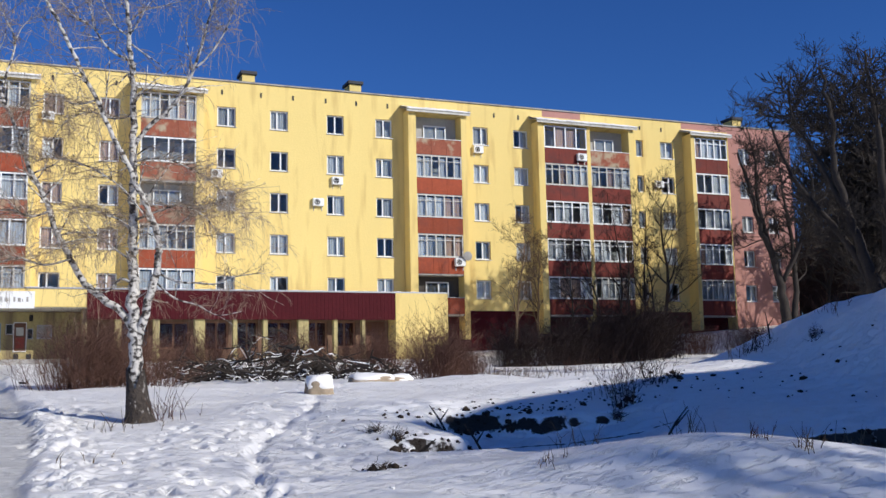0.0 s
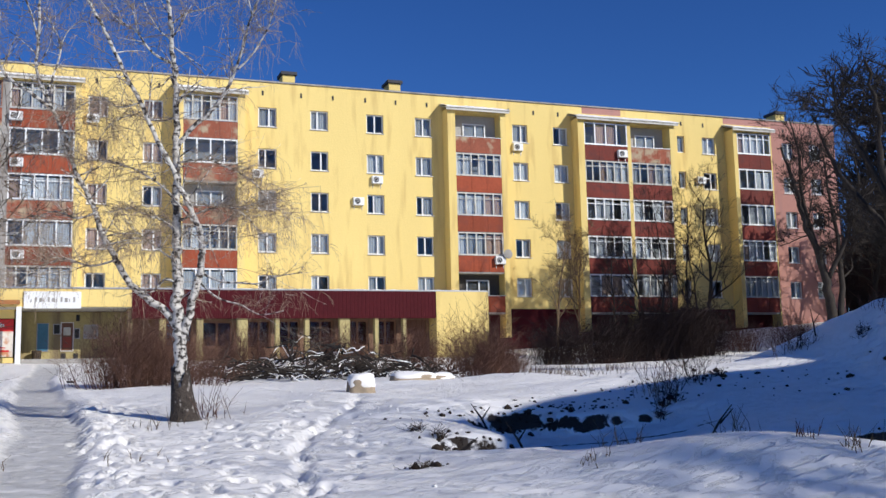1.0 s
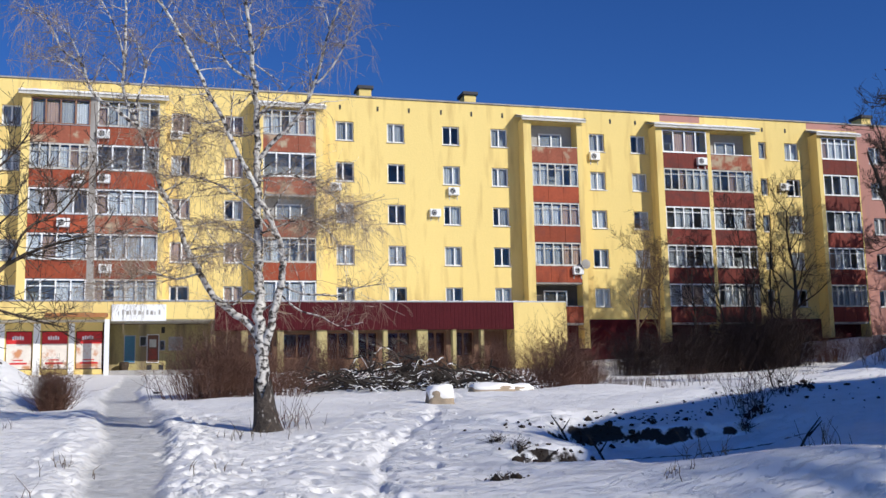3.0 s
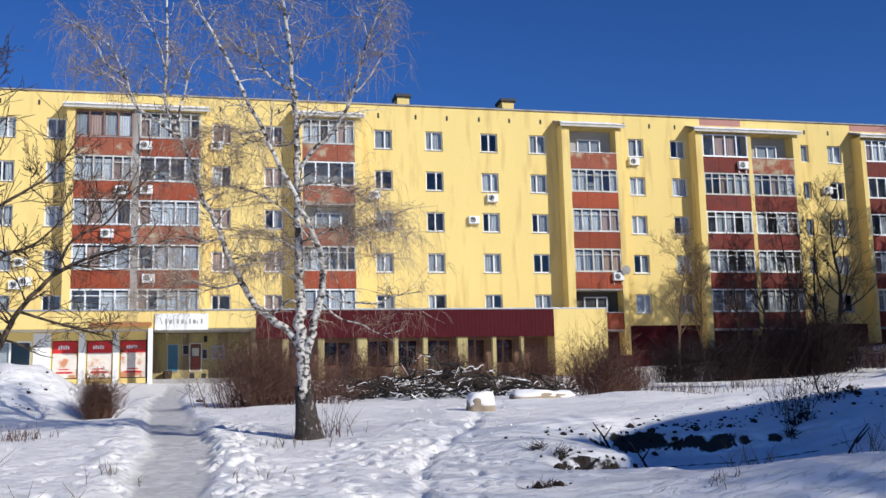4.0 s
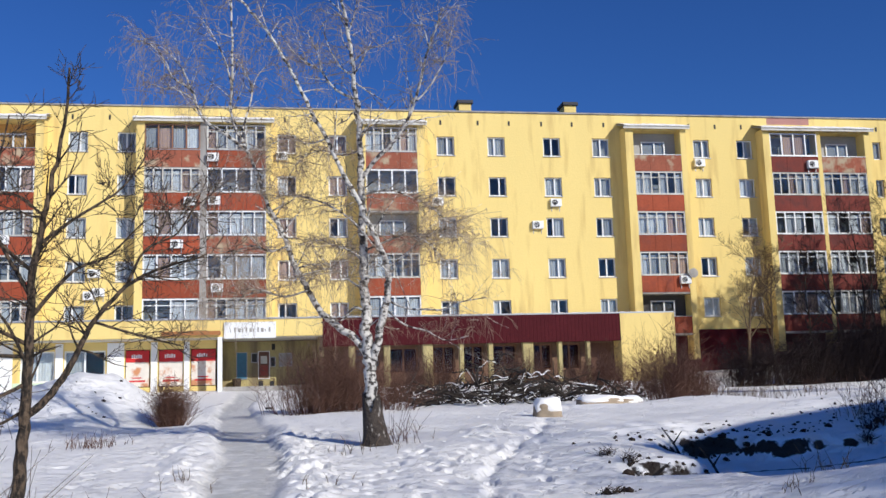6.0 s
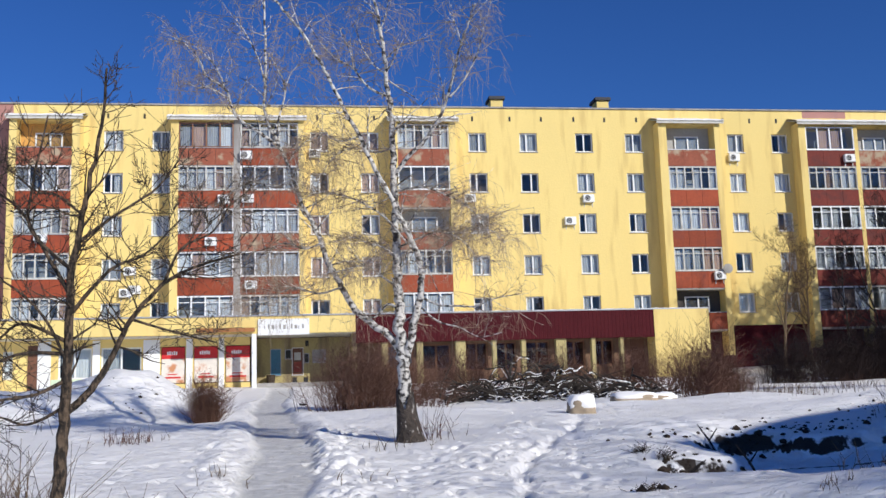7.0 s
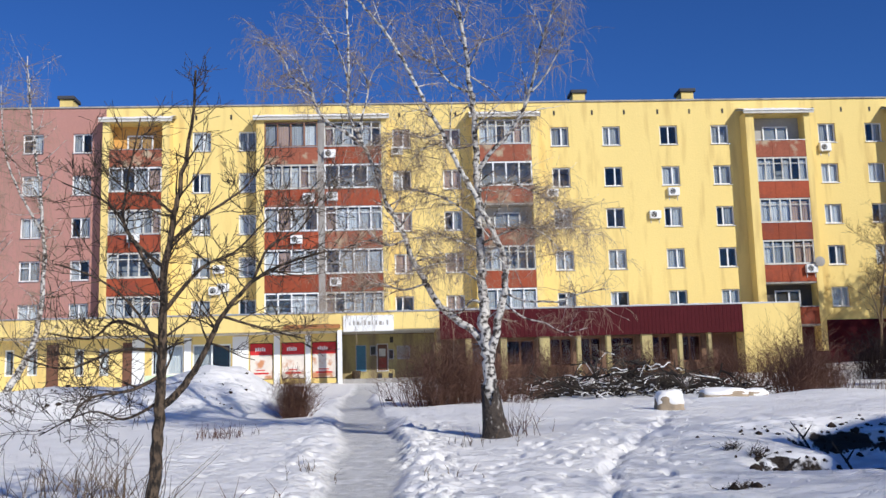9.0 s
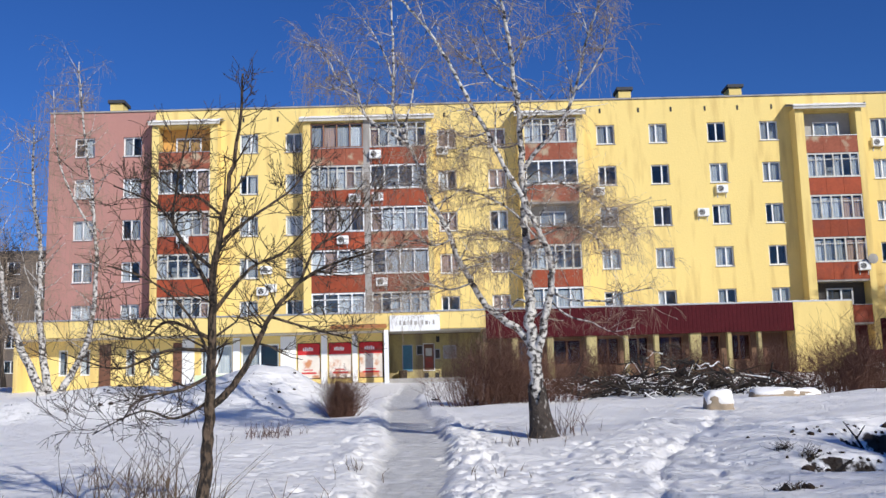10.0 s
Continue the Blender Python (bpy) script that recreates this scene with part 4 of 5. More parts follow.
def wild_tree(name, x, y, h, seed, label, mat_w=None, mat_t=None, level=4, spread=0.5, lean=0.0, r0=None, group="", kids=3, fine=0.006):
    r = random.Random(seed)
    z = ground_at(x, y) - 0.1
    tree = thing(name, (x, y, z), label, "tree", group)
    wood, twigs = Shape(), Shape()
    p = Vector((x, y, z))
    d = Vector((lean, r.uniform(-0.1, 0.1), 1))
    r0 = r0 or h * 0.017
    n = 7
    pts, rad = [p.copy()], [r0 * 1.3]
    q, w = p.copy(), d.normalized()
    for i in range(n):
        w = (w + Vector((r.gauss(0, 0.09), r.gauss(0, 0.09), 0.05))).normalized()
        q = q + w * (h * 0.8 / n)
        pts.append(q.copy())
        rad.append(r0 * (1 - 0.72 * (i + 1) / n))
    stem = Shape()
    stem.tube(pts, rad, 8)
    for i in range(2, n + 1):
        for c in range(2 if i < n else 3):
            side = Vector((r.gauss(0, 1), r.gauss(0, 1), 0)).normalized()
            grow(r, wood, twigs, pts[i], w * 0.8 + side * spread * 1.6, h * 0.30 * r.uniform(0.7, 1.2) * (1.15 - 0.5 * i / n), rad[i] * 0.6, level - 1, 0.0, kids, 0.3, 0.6, fine)
    attach("trunk", stem.mesh("trunk", True), mat_w or M_BARK, tree)
    attach("branchwork", wood.mesh("branchwork", True), mat_w or M_BARK, tree, kind="stuff")
    attach("crown", twigs.mesh("crown"), mat_t or M_BARK, tree, kind="stuff")
    return tree


def shrub(name, x, y, w, d, h, stems, seed, label, material, twig=0.5, group="", most=30, thick=1.0):
    r = random.Random(seed)
    s, tw = Shape(), Shape()
    bush = thing(name, (x, y, ground_at(x, y)), label, "shrub", group)
    for _ in range(stems):
        bx, by = x + r.gauss(0, w * 0.42), y + r.gauss(0, d * 0.42)
        p = Vector((bx, by, ground_at(bx, by) - 0.05))
        hh = h * r.uniform(0.5, 1.08) * (1 - 0.45 * min(abs(bx - x) / max(w, 0.1), 1))
        dr = Vector((r.gauss(0, 0.22) + (bx - x) / max(w, 0.1) * 0.35, r.gauss(0, 0.22), 1)).normalized()
        n = 5
        pts, q = [p.copy()], p.copy()
        for i in range(n):
            dr = (dr + Vector((r.gauss(0, 0.12), r.gauss(0, 0.12), 0))).normalized()
            q = q + dr * hh / n
            pts.append(q.copy())
        r0 = (0.006 + 0.004 * hh) * thick
        s.tube(pts, [r0 * (1 - 0.8 * i / n) for i in range(n + 1)], 3)
        for _ in range(min(int(4 + 3 * hh), most)):
            i = r.randint(1, n)
            k = Vector((r.gauss(0, 0.7), r.gauss(0, 0.7), r.uniform(0.1, 1.0))).normalized()
            a = pts[i]
            L = twig * r.uniform(0.4, 1.2)
            b = a + k * L * 0.5 + Vector((r.gauss(0, 0.04), r.gauss(0, 0.04), 0.02))
            c = b + (k + Vector((r.gauss(0, 0.3), r.gauss(0, 0.3), 0.2))).normalized() * L * 0.5
            tw.tube([a, b, c], [r0 * 0.45, r0 * 0.32, r0 * 0.18], 3)
    attach("stemwork", s.mesh("stemwork"), material, bush, kind="stuff")
    attach("twigwork", tw.mesh("twigwork"), material, bush, kind="stuff")
    return bush


def limb(tree, radius, tip, density, *points):
    """Adds one limb: its thickness at both ends, how many twigs it bears, and the bends of its course."""
    tree.append((points, radius, tip, density))


BIRCH = []
limb(BIRCH, 0.110, 0.014, 1.5, (1.31, 13.86, 1.13), (1.27, 13.86, 1.45), (1.24, 13.86, 1.80), (1.23, 13.86, 2.18), (1.21, 13.86, 2.49), (1.19, 13.86, 2.88), (1.18, 13.86, 3.28), (1.17, 13.86, 3.75), (1.17, 13.86, 4.24), (1.16, 13.86, 4.72), (1.15, 13.86, 5.26), (1.14, 13.86, 5.67), (1.10, 13.86, 6.05), (1.06, 13.86, 6.47), (1.02, 13.86, 6.93), (0.94, 13.86, 7.40), (0.92, 13.86, 7.92))
limb(BIRCH, 0.062, 0.012, 1.3, (1.26, 13.84, 2.12), (1.33, 13.81, 2.45), (1.40, 13.77, 2.75), (1.47, 13.74, 3.06), (1.50, 13.71, 3.33), (1.47, 13.67, 3.58), (1.36, 13.64, 3.84), (1.22, 13.60, 4.12), (1.07, 13.57, 4.46), (0.88, 13.54, 4.81), (0.67, 13.50, 5.28), (0.43, 13.47, 5.71), (0.18, 13.44, 6.21), (-0.04, 13.40, 6.62), (-0.27, 13.37, 6.91), (-0.50, 13.33, 7.20), (-0.68, 13.30, 7.47))
limb(BIRCH, 0.056, 0.012, 1.5, (1.22, 13.88, 2.30), (1.03, 13.93, 2.56), (0.79, 13.97, 2.74), (0.57, 14.02, 2.96), (0.41, 14.06, 3.25), (0.25, 14.11, 3.56), (0.14, 14.15, 3.89), (0.02, 14.20, 4.18), (-0.12, 14.24, 4.46), (-0.25, 14.29, 4.86), (-0.37, 14.33, 5.18), (-0.53, 14.38, 5.52), (-0.65, 14.42, 5.83), (-0.65, 14.46, 6.31), (-0.65, 14.51, 6.85), (-0.66, 14.55, 7.40), (-0.68, 14.60, 7.95))
limb(BIRCH, 0.030, 0.006, 1.4, (-0.44, 14.35, 5.32), (-0.72, 14.40, 5.55), (-0.98, 14.45, 5.73), (-1.13, 14.50, 5.95), (-1.21, 14.55, 6.22), (-1.36, 14.60, 6.37), (-1.52, 14.65, 6.49), (-1.62, 14.70, 6.73), (-1.78, 14.75, 6.97), (-2.09, 14.80, 7.11))
limb(BIRCH, 0.014, 0.004, 0.8, (-1.23, 14.55, 6.23), (-1.30, 14.59, 6.45), (-1.43, 14.62, 6.69), (-1.66, 14.66, 6.93), (-1.96, 14.70, 7.10))
limb(BIRCH, 0.011, 0.004, 0.6, (-1.41, 14.60, 6.35), (-1.60, 14.67, 6.31), (-1.79, 14.73, 6.39), (-2.00, 14.80, 6.39))
limb(BIRCH, 0.016, 0.005, 0.6, (-0.65, 14.45, 6.31), (-0.76, 14.40, 6.71), (-0.92, 14.35, 7.03), (-1.10, 14.30, 7.31))
limb(BIRCH, 0.017, 0.005, 0.7, (-0.53, 14.35, 5.51), (-0.42, 14.41, 5.91), (-0.36, 14.47, 6.27), (-0.48, 14.54, 6.58), (-0.60, 14.60, 6.83))
limb(BIRCH, 0.009, 0.003, 0.4, (-0.37, 14.45, 6.24), (-0.27, 14.43, 6.48), (-0.11, 14.42, 6.63), (0.05, 14.40, 6.59))
limb(BIRCH, 0.036, 0.008, 1.0, (1.15, 13.84, 4.76), (1.36, 13.75, 5.04), (1.60, 13.65, 5.27), (1.78, 13.56, 5.53), (1.89, 13.47, 5.80), (1.99, 13.38, 6.14), (2.08, 13.29, 6.52), (2.19, 13.19, 6.82), (2.28, 13.10, 7.07))
limb(BIRCH, 0.016, 0.005, 0.6, (1.91, 13.35, 5.79), (2.08, 13.26, 5.97), (2.25, 13.18, 6.26), (2.32, 13.09, 6.47), (2.37, 13.00, 6.70))
limb(BIRCH, 0.010, 0.004, 0.4, (2.08, 13.20, 6.51), (2.01, 13.15, 6.76), (1.90, 13.10, 6.96))
limb(BIRCH, 0.009, 0.004, 0.3, (1.96, 13.30, 6.05), (1.98, 13.28, 6.26), (1.96, 13.25, 6.44))
limb(BIRCH, 0.014, 0.004, 0.4, (1.04, 13.86, 6.48), (1.24, 13.77, 6.64), (1.44, 13.69, 6.70), (1.60, 13.60, 6.73))
limb(BIRCH, 0.022, 0.005, 0.9, (1.10, 13.86, 5.96), (0.93, 13.92, 6.05), (0.77, 13.97, 6.19), (0.63, 14.03, 6.42), (0.44, 14.09, 6.56), (0.22, 14.14, 6.76), (-0.02, 14.20, 7.16))
limb(BIRCH, 0.010, 0.004, 0.4, (0.63, 14.00, 6.41), (0.58, 14.03, 6.68), (0.45, 14.07, 6.98), (0.47, 14.10, 7.06))
limb(BIRCH, 0.014, 0.004, 0.6, (1.06, 13.88, 6.32), (0.89, 13.95, 6.48), (0.72, 14.03, 6.85), (0.67, 14.10, 7.19))
limb(BIRCH, 0.012, 0.006, 0.4, (1.01, 13.86, 6.93), (1.09, 13.78, 7.16), (1.14, 13.70, 7.43))
limb(BIRCH, 0.022, 0.010, 0.4, (1.19, 13.84, 2.90), (1.04, 13.86, 2.98), (0.91, 13.87, 2.84), (0.77, 13.88, 2.80), (0.61, 13.90, 2.88))
limb(BIRCH, 0.018, 0.005, 1.7, (1.17, 13.85, 3.61), (1.00, 13.94, 3.78), (0.81, 14.02, 3.86), (0.58, 14.11, 3.96), (0.30, 14.20, 3.91))
limb(BIRCH, 0.018, 0.005, 1.9, (1.16, 13.85, 4.07), (0.90, 13.96, 4.32), (0.59, 14.07, 4.51), (0.19, 14.19, 4.63), (-0.13, 14.30, 4.56))
limb(BIRCH, 0.017, 0.005, 1.9, (1.18, 13.85, 3.20), (0.96, 13.76, 3.35), (0.71, 13.68, 3.49), (0.40, 13.59, 3.42), (0.09, 13.50, 3.32))
limb(BIRCH, 0.017, 0.005, 2.0, (0.14, 14.10, 3.88), (-0.10, 14.15, 3.81), (-0.38, 14.20, 3.90), (-0.70, 14.25, 3.74), (-0.94, 14.30, 3.44))
limb(BIRCH, 0.016, 0.005, 2.0, (0.41, 14.00, 3.24), (0.09, 14.05, 3.16), (-0.22, 14.10, 3.25), (-0.54, 14.15, 3.14), (-0.85, 14.20, 2.87))
limb(BIRCH, 0.016, 0.005, 1.9, (-0.24, 14.30, 4.84), (-0.54, 14.35, 4.75), (-0.86, 14.40, 4.83), (-1.18, 14.45, 4.65), (-1.51, 14.50, 4.38))
limb(BIRCH, 0.020, 0.006, 0.5, (1.48, 13.80, 3.07), (1.74, 13.64, 2.93), (1.99, 13.48, 2.90), (2.20, 13.32, 2.88), (2.36, 13.16, 2.95), (2.71, 13.00, 3.00))
limb(BIRCH, 0.014, 0.005, 0.4, (1.45, 13.80, 2.95), (1.71, 13.65, 2.71), (1.98, 13.50, 2.61), (2.22, 13.35, 2.47), (2.50, 13.20, 2.51))
limb(BIRCH, 0.018, 0.005, 2.0, (1.17, 13.85, 3.75), (1.50, 13.74, 3.89), (1.81, 13.62, 3.95), (2.10, 13.51, 3.77), (2.27, 13.40, 3.44))
limb(BIRCH, 0.018, 0.005, 2.2, (1.16, 13.85, 4.56), (1.53, 13.79, 4.62), (1.88, 13.72, 4.49), (2.22, 13.66, 4.27), (2.48, 13.60, 3.86))
limb(BIRCH, 0.016, 0.005, 2.0, (1.48, 13.80, 3.50), (1.79, 13.83, 3.74), (2.08, 13.85, 3.98), (2.41, 13.88, 4.07), (2.73, 13.90, 3.83))
limb(BIRCH, 0.016, 0.005, 1.9, (1.15, 13.86, 5.20), (0.91, 13.92, 5.15), (0.60, 13.98, 5.23), (0.31, 14.04, 5.10), (0.11, 14.10, 4.78))
limb(BIRCH, 0.014, 0.004, 1.7, (0.68, 13.60, 5.31), (0.43, 13.65, 5.24), (0.11, 13.70, 5.33), (-0.16, 13.75, 5.17), (-0.36, 13.80, 4.87))
LEFT_BIRCH = []
limb(LEFT_BIRCH, 0.110, 0.010, 1.0, (-8.40, 21.44, 1.79), (-8.78, 21.28, 2.80), (-9.14, 21.13, 3.63), (-9.29, 21.07, 4.58), (-9.59, 20.93, 6.02), (-9.70, 20.88, 7.74))
limb(LEFT_BIRCH, 0.100, 0.015, 1.0, (-8.31, 21.47, 1.83), (-8.51, 21.50, 2.92), (-8.65, 21.55, 3.90), (-8.68, 21.65, 5.14), (-8.91, 21.66, 6.53), (-8.95, 21.76, 7.96))
limb(LEFT_BIRCH, 0.090, 0.012, 1.2, (-8.24, 21.50, 1.82), (-7.86, 21.55, 2.49), (-7.55, 21.57, 3.26), (-7.43, 21.53, 4.59), (-7.47, 21.42, 5.81), (-7.66, 21.27, 7.54), (-7.78, 21.14, 9.16))
limb(LEFT_BIRCH, 0.030, 0.008, 0.6, (-7.42, 21.37, 5.31), (-7.92, 21.08, 6.38), (-8.12, 20.90, 7.20), (-8.17, 20.77, 8.41))
YOUNG_TREE = []
limb(YOUNG_TREE, 0.053, 0.008, 1.3, (-1.79, 7.30, 0.76), (-1.74, 7.31, 1.22), (-1.72, 7.32, 1.62), (-1.71, 7.32, 2.10), (-1.70, 7.32, 2.52), (-1.65, 7.33, 2.94), (-1.60, 7.34, 3.24), (-1.52, 7.36, 3.67), (-1.50, 7.36, 4.11))
limb(YOUNG_TREE, 0.031, 0.007, 1.1, (-1.72, 7.32, 1.61), (-1.54, 7.29, 1.77), (-1.39, 7.25, 2.01), (-1.26, 7.20, 2.25), (-1.05, 7.17, 2.48), (-0.84, 7.13, 2.59), (-0.52, 7.09, 2.68))
limb(YOUNG_TREE, 0.016, 0.005, 0.7, (-1.71, 7.32, 2.10), (-2.03, 7.34, 2.24), (-2.24, 7.39, 2.12), (-2.54, 7.40, 2.17))
limb(YOUNG_TREE, 0.018, 0.005, 0.9, (-1.70, 7.32, 2.43), (-1.90, 7.41, 2.74), (-2.14, 7.49, 3.11), (-2.51, 7.51, 3.30))
limb(YOUNG_TREE, 0.016, 0.005, 0.7, (-1.72, 7.32, 1.84), (-1.88, 7.14, 1.74), (-2.10, 6.94, 1.69), (-2.18, 6.78, 1.54))
limb(YOUNG_TREE, 0.016, 0.005, 0.9, (-1.66, 7.33, 2.81), (-1.48, 7.50, 3.01), (-1.16, 7.69, 3.30), (-0.98, 7.85, 3.65))
limb(YOUNG_TREE, 0.016, 0.005, 0.9, (-1.69, 7.32, 2.60), (-1.94, 7.16, 2.87), (-1.91, 7.06, 3.18), (-1.81, 6.99, 3.64))
limb(YOUNG_TREE, 0.013, 0.005, 0.7, (-1.71, 7.32, 1.94), (-1.84, 7.18, 2.26), (-2.06, 7.02, 2.49), (-2.32, 6.84, 2.59))
limb(YOUNG_TREE, 0.011, 0.005, 0.5, (-1.28, 7.30, 2.25), (-0.94, 7.25, 2.14), (-0.69, 7.17, 2.07))
PINK_TREE = []
limb(PINK_TREE, 0.300, 0.050, 1.2, (35.96, 41.62, 3.65), (35.88, 41.69, 5.55), (35.62, 41.91, 7.34), (35.20, 42.26, 9.17), (34.85, 42.55, 11.31), (34.49, 42.84, 13.19))
limb(PINK_TREE, 0.140, 0.030, 1.0, (35.58, 41.94, 7.49), (35.37, 42.55, 10.73), (35.57, 42.82, 12.95), (35.52, 43.29, 14.92))
limb(PINK_TREE, 0.140, 0.030, 1.0, (35.94, 41.63, 6.14), (36.53, 40.67, 8.39), (36.82, 39.96, 10.64), (36.30, 39.98, 12.98))
limb(PINK_TREE, 0.200, 0.030, 1.0, (36.29, 41.33, 3.63), (36.73, 41.60, 6.15), (37.00, 42.03, 8.59), (37.12, 42.59, 11.13), (37.33, 43.08, 13.43))
EDGE_TREE = []
limb(EDGE_TREE, 0.300, 0.040, 1.3, (26.08, 24.82, 1.45), (25.80, 25.11, 3.29), (25.53, 25.38, 4.80), (25.24, 25.67, 6.34), (24.93, 25.98, 8.31), (24.91, 25.99, 10.27), (24.73, 26.16, 11.89))
limb(EDGE_TREE, 0.160, 0.030, 1.2, (25.72, 25.19, 3.67), (25.26, 26.00, 5.81), (24.59, 26.97, 7.49), (24.26, 27.60, 8.80), (24.13, 28.05, 10.32))
limb(EDGE_TREE, 0.250, 0.030, 1.4, (26.00, 24.90, 2.18), (25.80, 24.75, 5.29), (25.58, 24.62, 8.07), (25.33, 24.52, 10.31), (25.05, 24.44, 11.98))
limb(EDGE_TREE, 0.100, 0.020, 1.0, (25.13, 25.78, 6.74), (24.57, 26.54, 8.99), (24.21, 27.10, 10.49), (24.38, 27.16, 11.95))
limb(EDGE_TREE, 0.120, 0.030, 1.0, (26.00, 24.90, 8.15), (26.68, 24.54, 10.04), (26.86, 24.72, 12.46))
limb(YOUNG_TREE, 0.018, 0.004, 1.0, (-1.70, 7.32, 2.30), (-1.45, 7.40, 2.62), (-1.22, 7.46, 2.74), (-0.98, 7.55, 3.02))
limb(YOUNG_TREE, 0.016, 0.004, 1.0, (-1.71, 7.32, 2.02), (-2.02, 7.24, 2.02), (-2.35, 7.20, 1.90), (-2.72, 7.12, 2.02))
limb(YOUNG_TREE, 0.012, 0.004, 0.7, (-1.63, 7.34, 3.00), (-1.80, 7.30, 3.14), (-1.96, 7.30, 3.18), (-2.14, 7.26, 3.34))
limb(YOUNG_TREE, 0.013, 0.004, 0.8, (-1.72, 7.32, 1.66), (-1.98, 7.36, 1.54), (-2.24, 7.42, 1.60), (-2.60, 7.44, 1.44))
limb(YOUNG_TREE, 0.012, 0.004, 0.8, (-1.05, 7.17, 2.48), (-0.92, 7.10, 2.72), (-0.70, 7.08, 2.84), (-0.56, 7.02, 3.06))


plant_tree("birch", (1.3, 13.9, 1.0), "tall white-barked birch with drooping bare twigs", BIRCH, M_BIRCH, M_TWIG, 21, 0.62, 17, 0.45, 2, "birch", kids=3, weep=19, weep_len=0.80, twig_r=0.014,
           foot=[((1.32, 13.86, 0.85), 0.27), ((1.31, 13.86, 1.08), 0.21), ((1.29, 13.86, 1.25), 0.168), ((1.27, 13.86, 1.45), 0.147), ((1.25, 13.86, 1.68), 0.130)])
plant_tree("birch", (-8.9, 21.2, 1.6), "birch with several white stems growing from one foot", LEFT_BIRCH, M_BIRCH, M_TWIG, 22, 1.0, 24, 0.45, 2, "birch", kids=3, weep=150, weep_len=1.5, twig_r=0.012)
plant_tree("young_tree", (-1.8, 7.3, 0.6), "young bare tree with dark forked trunk and crooked branches", YOUNG_TREE, M_BARK_GREY, M_BARK_GREY, 23, 0.40, 18, -0.05, 2, kids=3, twig_r=0.011, fine=0.002)
plant_tree("tree", (44, 34, 3.5), "dark bare tree with a forked trunk before the pink house end", PINK_TREE, M_BARK, M_BARK, 24, 2.0, 14, -0.05, 3, kids=4, twig_r=0.05, fine=0.007)
plant_tree("tree", (26, 25, 2.6), "large dark bare tree with wide crooked limbs", EDGE_TREE, M_BARK, M_BARK, 25, 1.4, 10, -0.02, 3, kids=4, twig_r=0.035, fine=0.005)
for x, y, h, k in ((29.4, 60.0, 9.6, 31), (31.6, 60.6, 8.6, 33)):
    wild_tree("tree", x, y, h, k, "slender bare tree close to the yellow wall", M_GRASS, M_GRASS, 4, 0.3, 0, 0.1, "slender trees by the yellow wall", kids=4)
wild_tree("tree", 41.5, 60.5, 12.0, 32, "bare tree with pale bark close to the loggias", M_BARK_GREY, M_GRASS, 4, 0.5, 0, 0.16, kids=4)
for i, (x, y, h) in enumerate(((34.6, 57.5, 9.5), (36.2, 58.0, 11.5), (37.6, 57.0, 12.0), (33.0, 58.5, 7.5), (39.4, 58.2, 9.5), (35.4, 55.5, 9.0))):
    wild_tree("tree", x, y, h, 40 + i, "thin dark bare tree among dense shrubs", M_BARK, M_SHRUB_DARK, 4, 0.35, 0, 0.08, "thin trees by the house")

# wood beyond the end of the house
kinds = [wild_tree("wood_tree", 66 + 4 * i, 52 + 6 * i, 10 + 1.5 * i, 50 + i, "tall dark bare tree of the wood", M_BARK, M_BARK, 4, 0.45, 0, 0.2, "trees of the wood", kids=3, fine=0.018) for i in range(3)]
r = random.Random(61)
for i in range(17):
    y = r.uniform(38, 95)
    x = max(y * r.uniform(0.93, 1.35), 61 if y > 60 else 0)
    copy_thing(kinds[i % 3], pose(x, y, ground_at(x, y) - 0.2, 0, 0, r.uniform(0, 360)))
# further copies out of view, added to shade the lower facade
for x, y in ((53, 42), (57, 44), (61, 42), (65, 47), (70, 50)):
    copy_thing(kinds[int(x) % 3], pose(x, y, ground_at(x, y) - 0.2, 0, 0, x * 40))
for i in range(17):
    y = r.uniform(64, 90)
    x = max(y * r.uniform(0.90, 1.12), 62)
    shrub("undergrowth", x, y, 6.0, 4.0, r.uniform(8, 14), 115, 70 + i, "tangled dark undergrowth at the edge of the wood", M_SHRUB_DARK, 2.2, "undergrowth of the wood", 14, 1.5)

for i, (x, y, h) in enumerate(((-31.0, 72.0, 13), (-34.5, 80.0, 14), (-29.5, 66.5, 10))):
    wild_tree("tree", x, y, h, 80 + i, "dark bare tree behind the end of the house", M_BARK, M_BARK, 4, 0.45, 0, 0.16, kids=3, fine=0.009)

# unseen trees right of and behind the camera, added to shadow the snow
for i, (x, y, h) in enumerate(((15.4, -9.2, 13.0), (17.6, -8.2, 14.0))):
    wild_tree("tree", x, y, h, 90 + i, "tall bare tree out of view, added to throw shadows on the snow", M_BARK, M_BARK, 4, 0.5, 0, 0.19, kids=3)

# unseen shrubs on the ridge, added as a thin screen for half-shade
for i, (x, y) in enumerate(((14.6, -3.4), (14.8, -5.0), (15.0, -6.6), (16.4, -4.4))):
    shrub("shrub", x, y, 1.3, 1.2, 5.4, 26, 190 + i, "open leafless shrub out of view, added to dapple the near snow", M_SHRUB_DARK, 1.0, "shrubs on the bank", 12, 1.2)

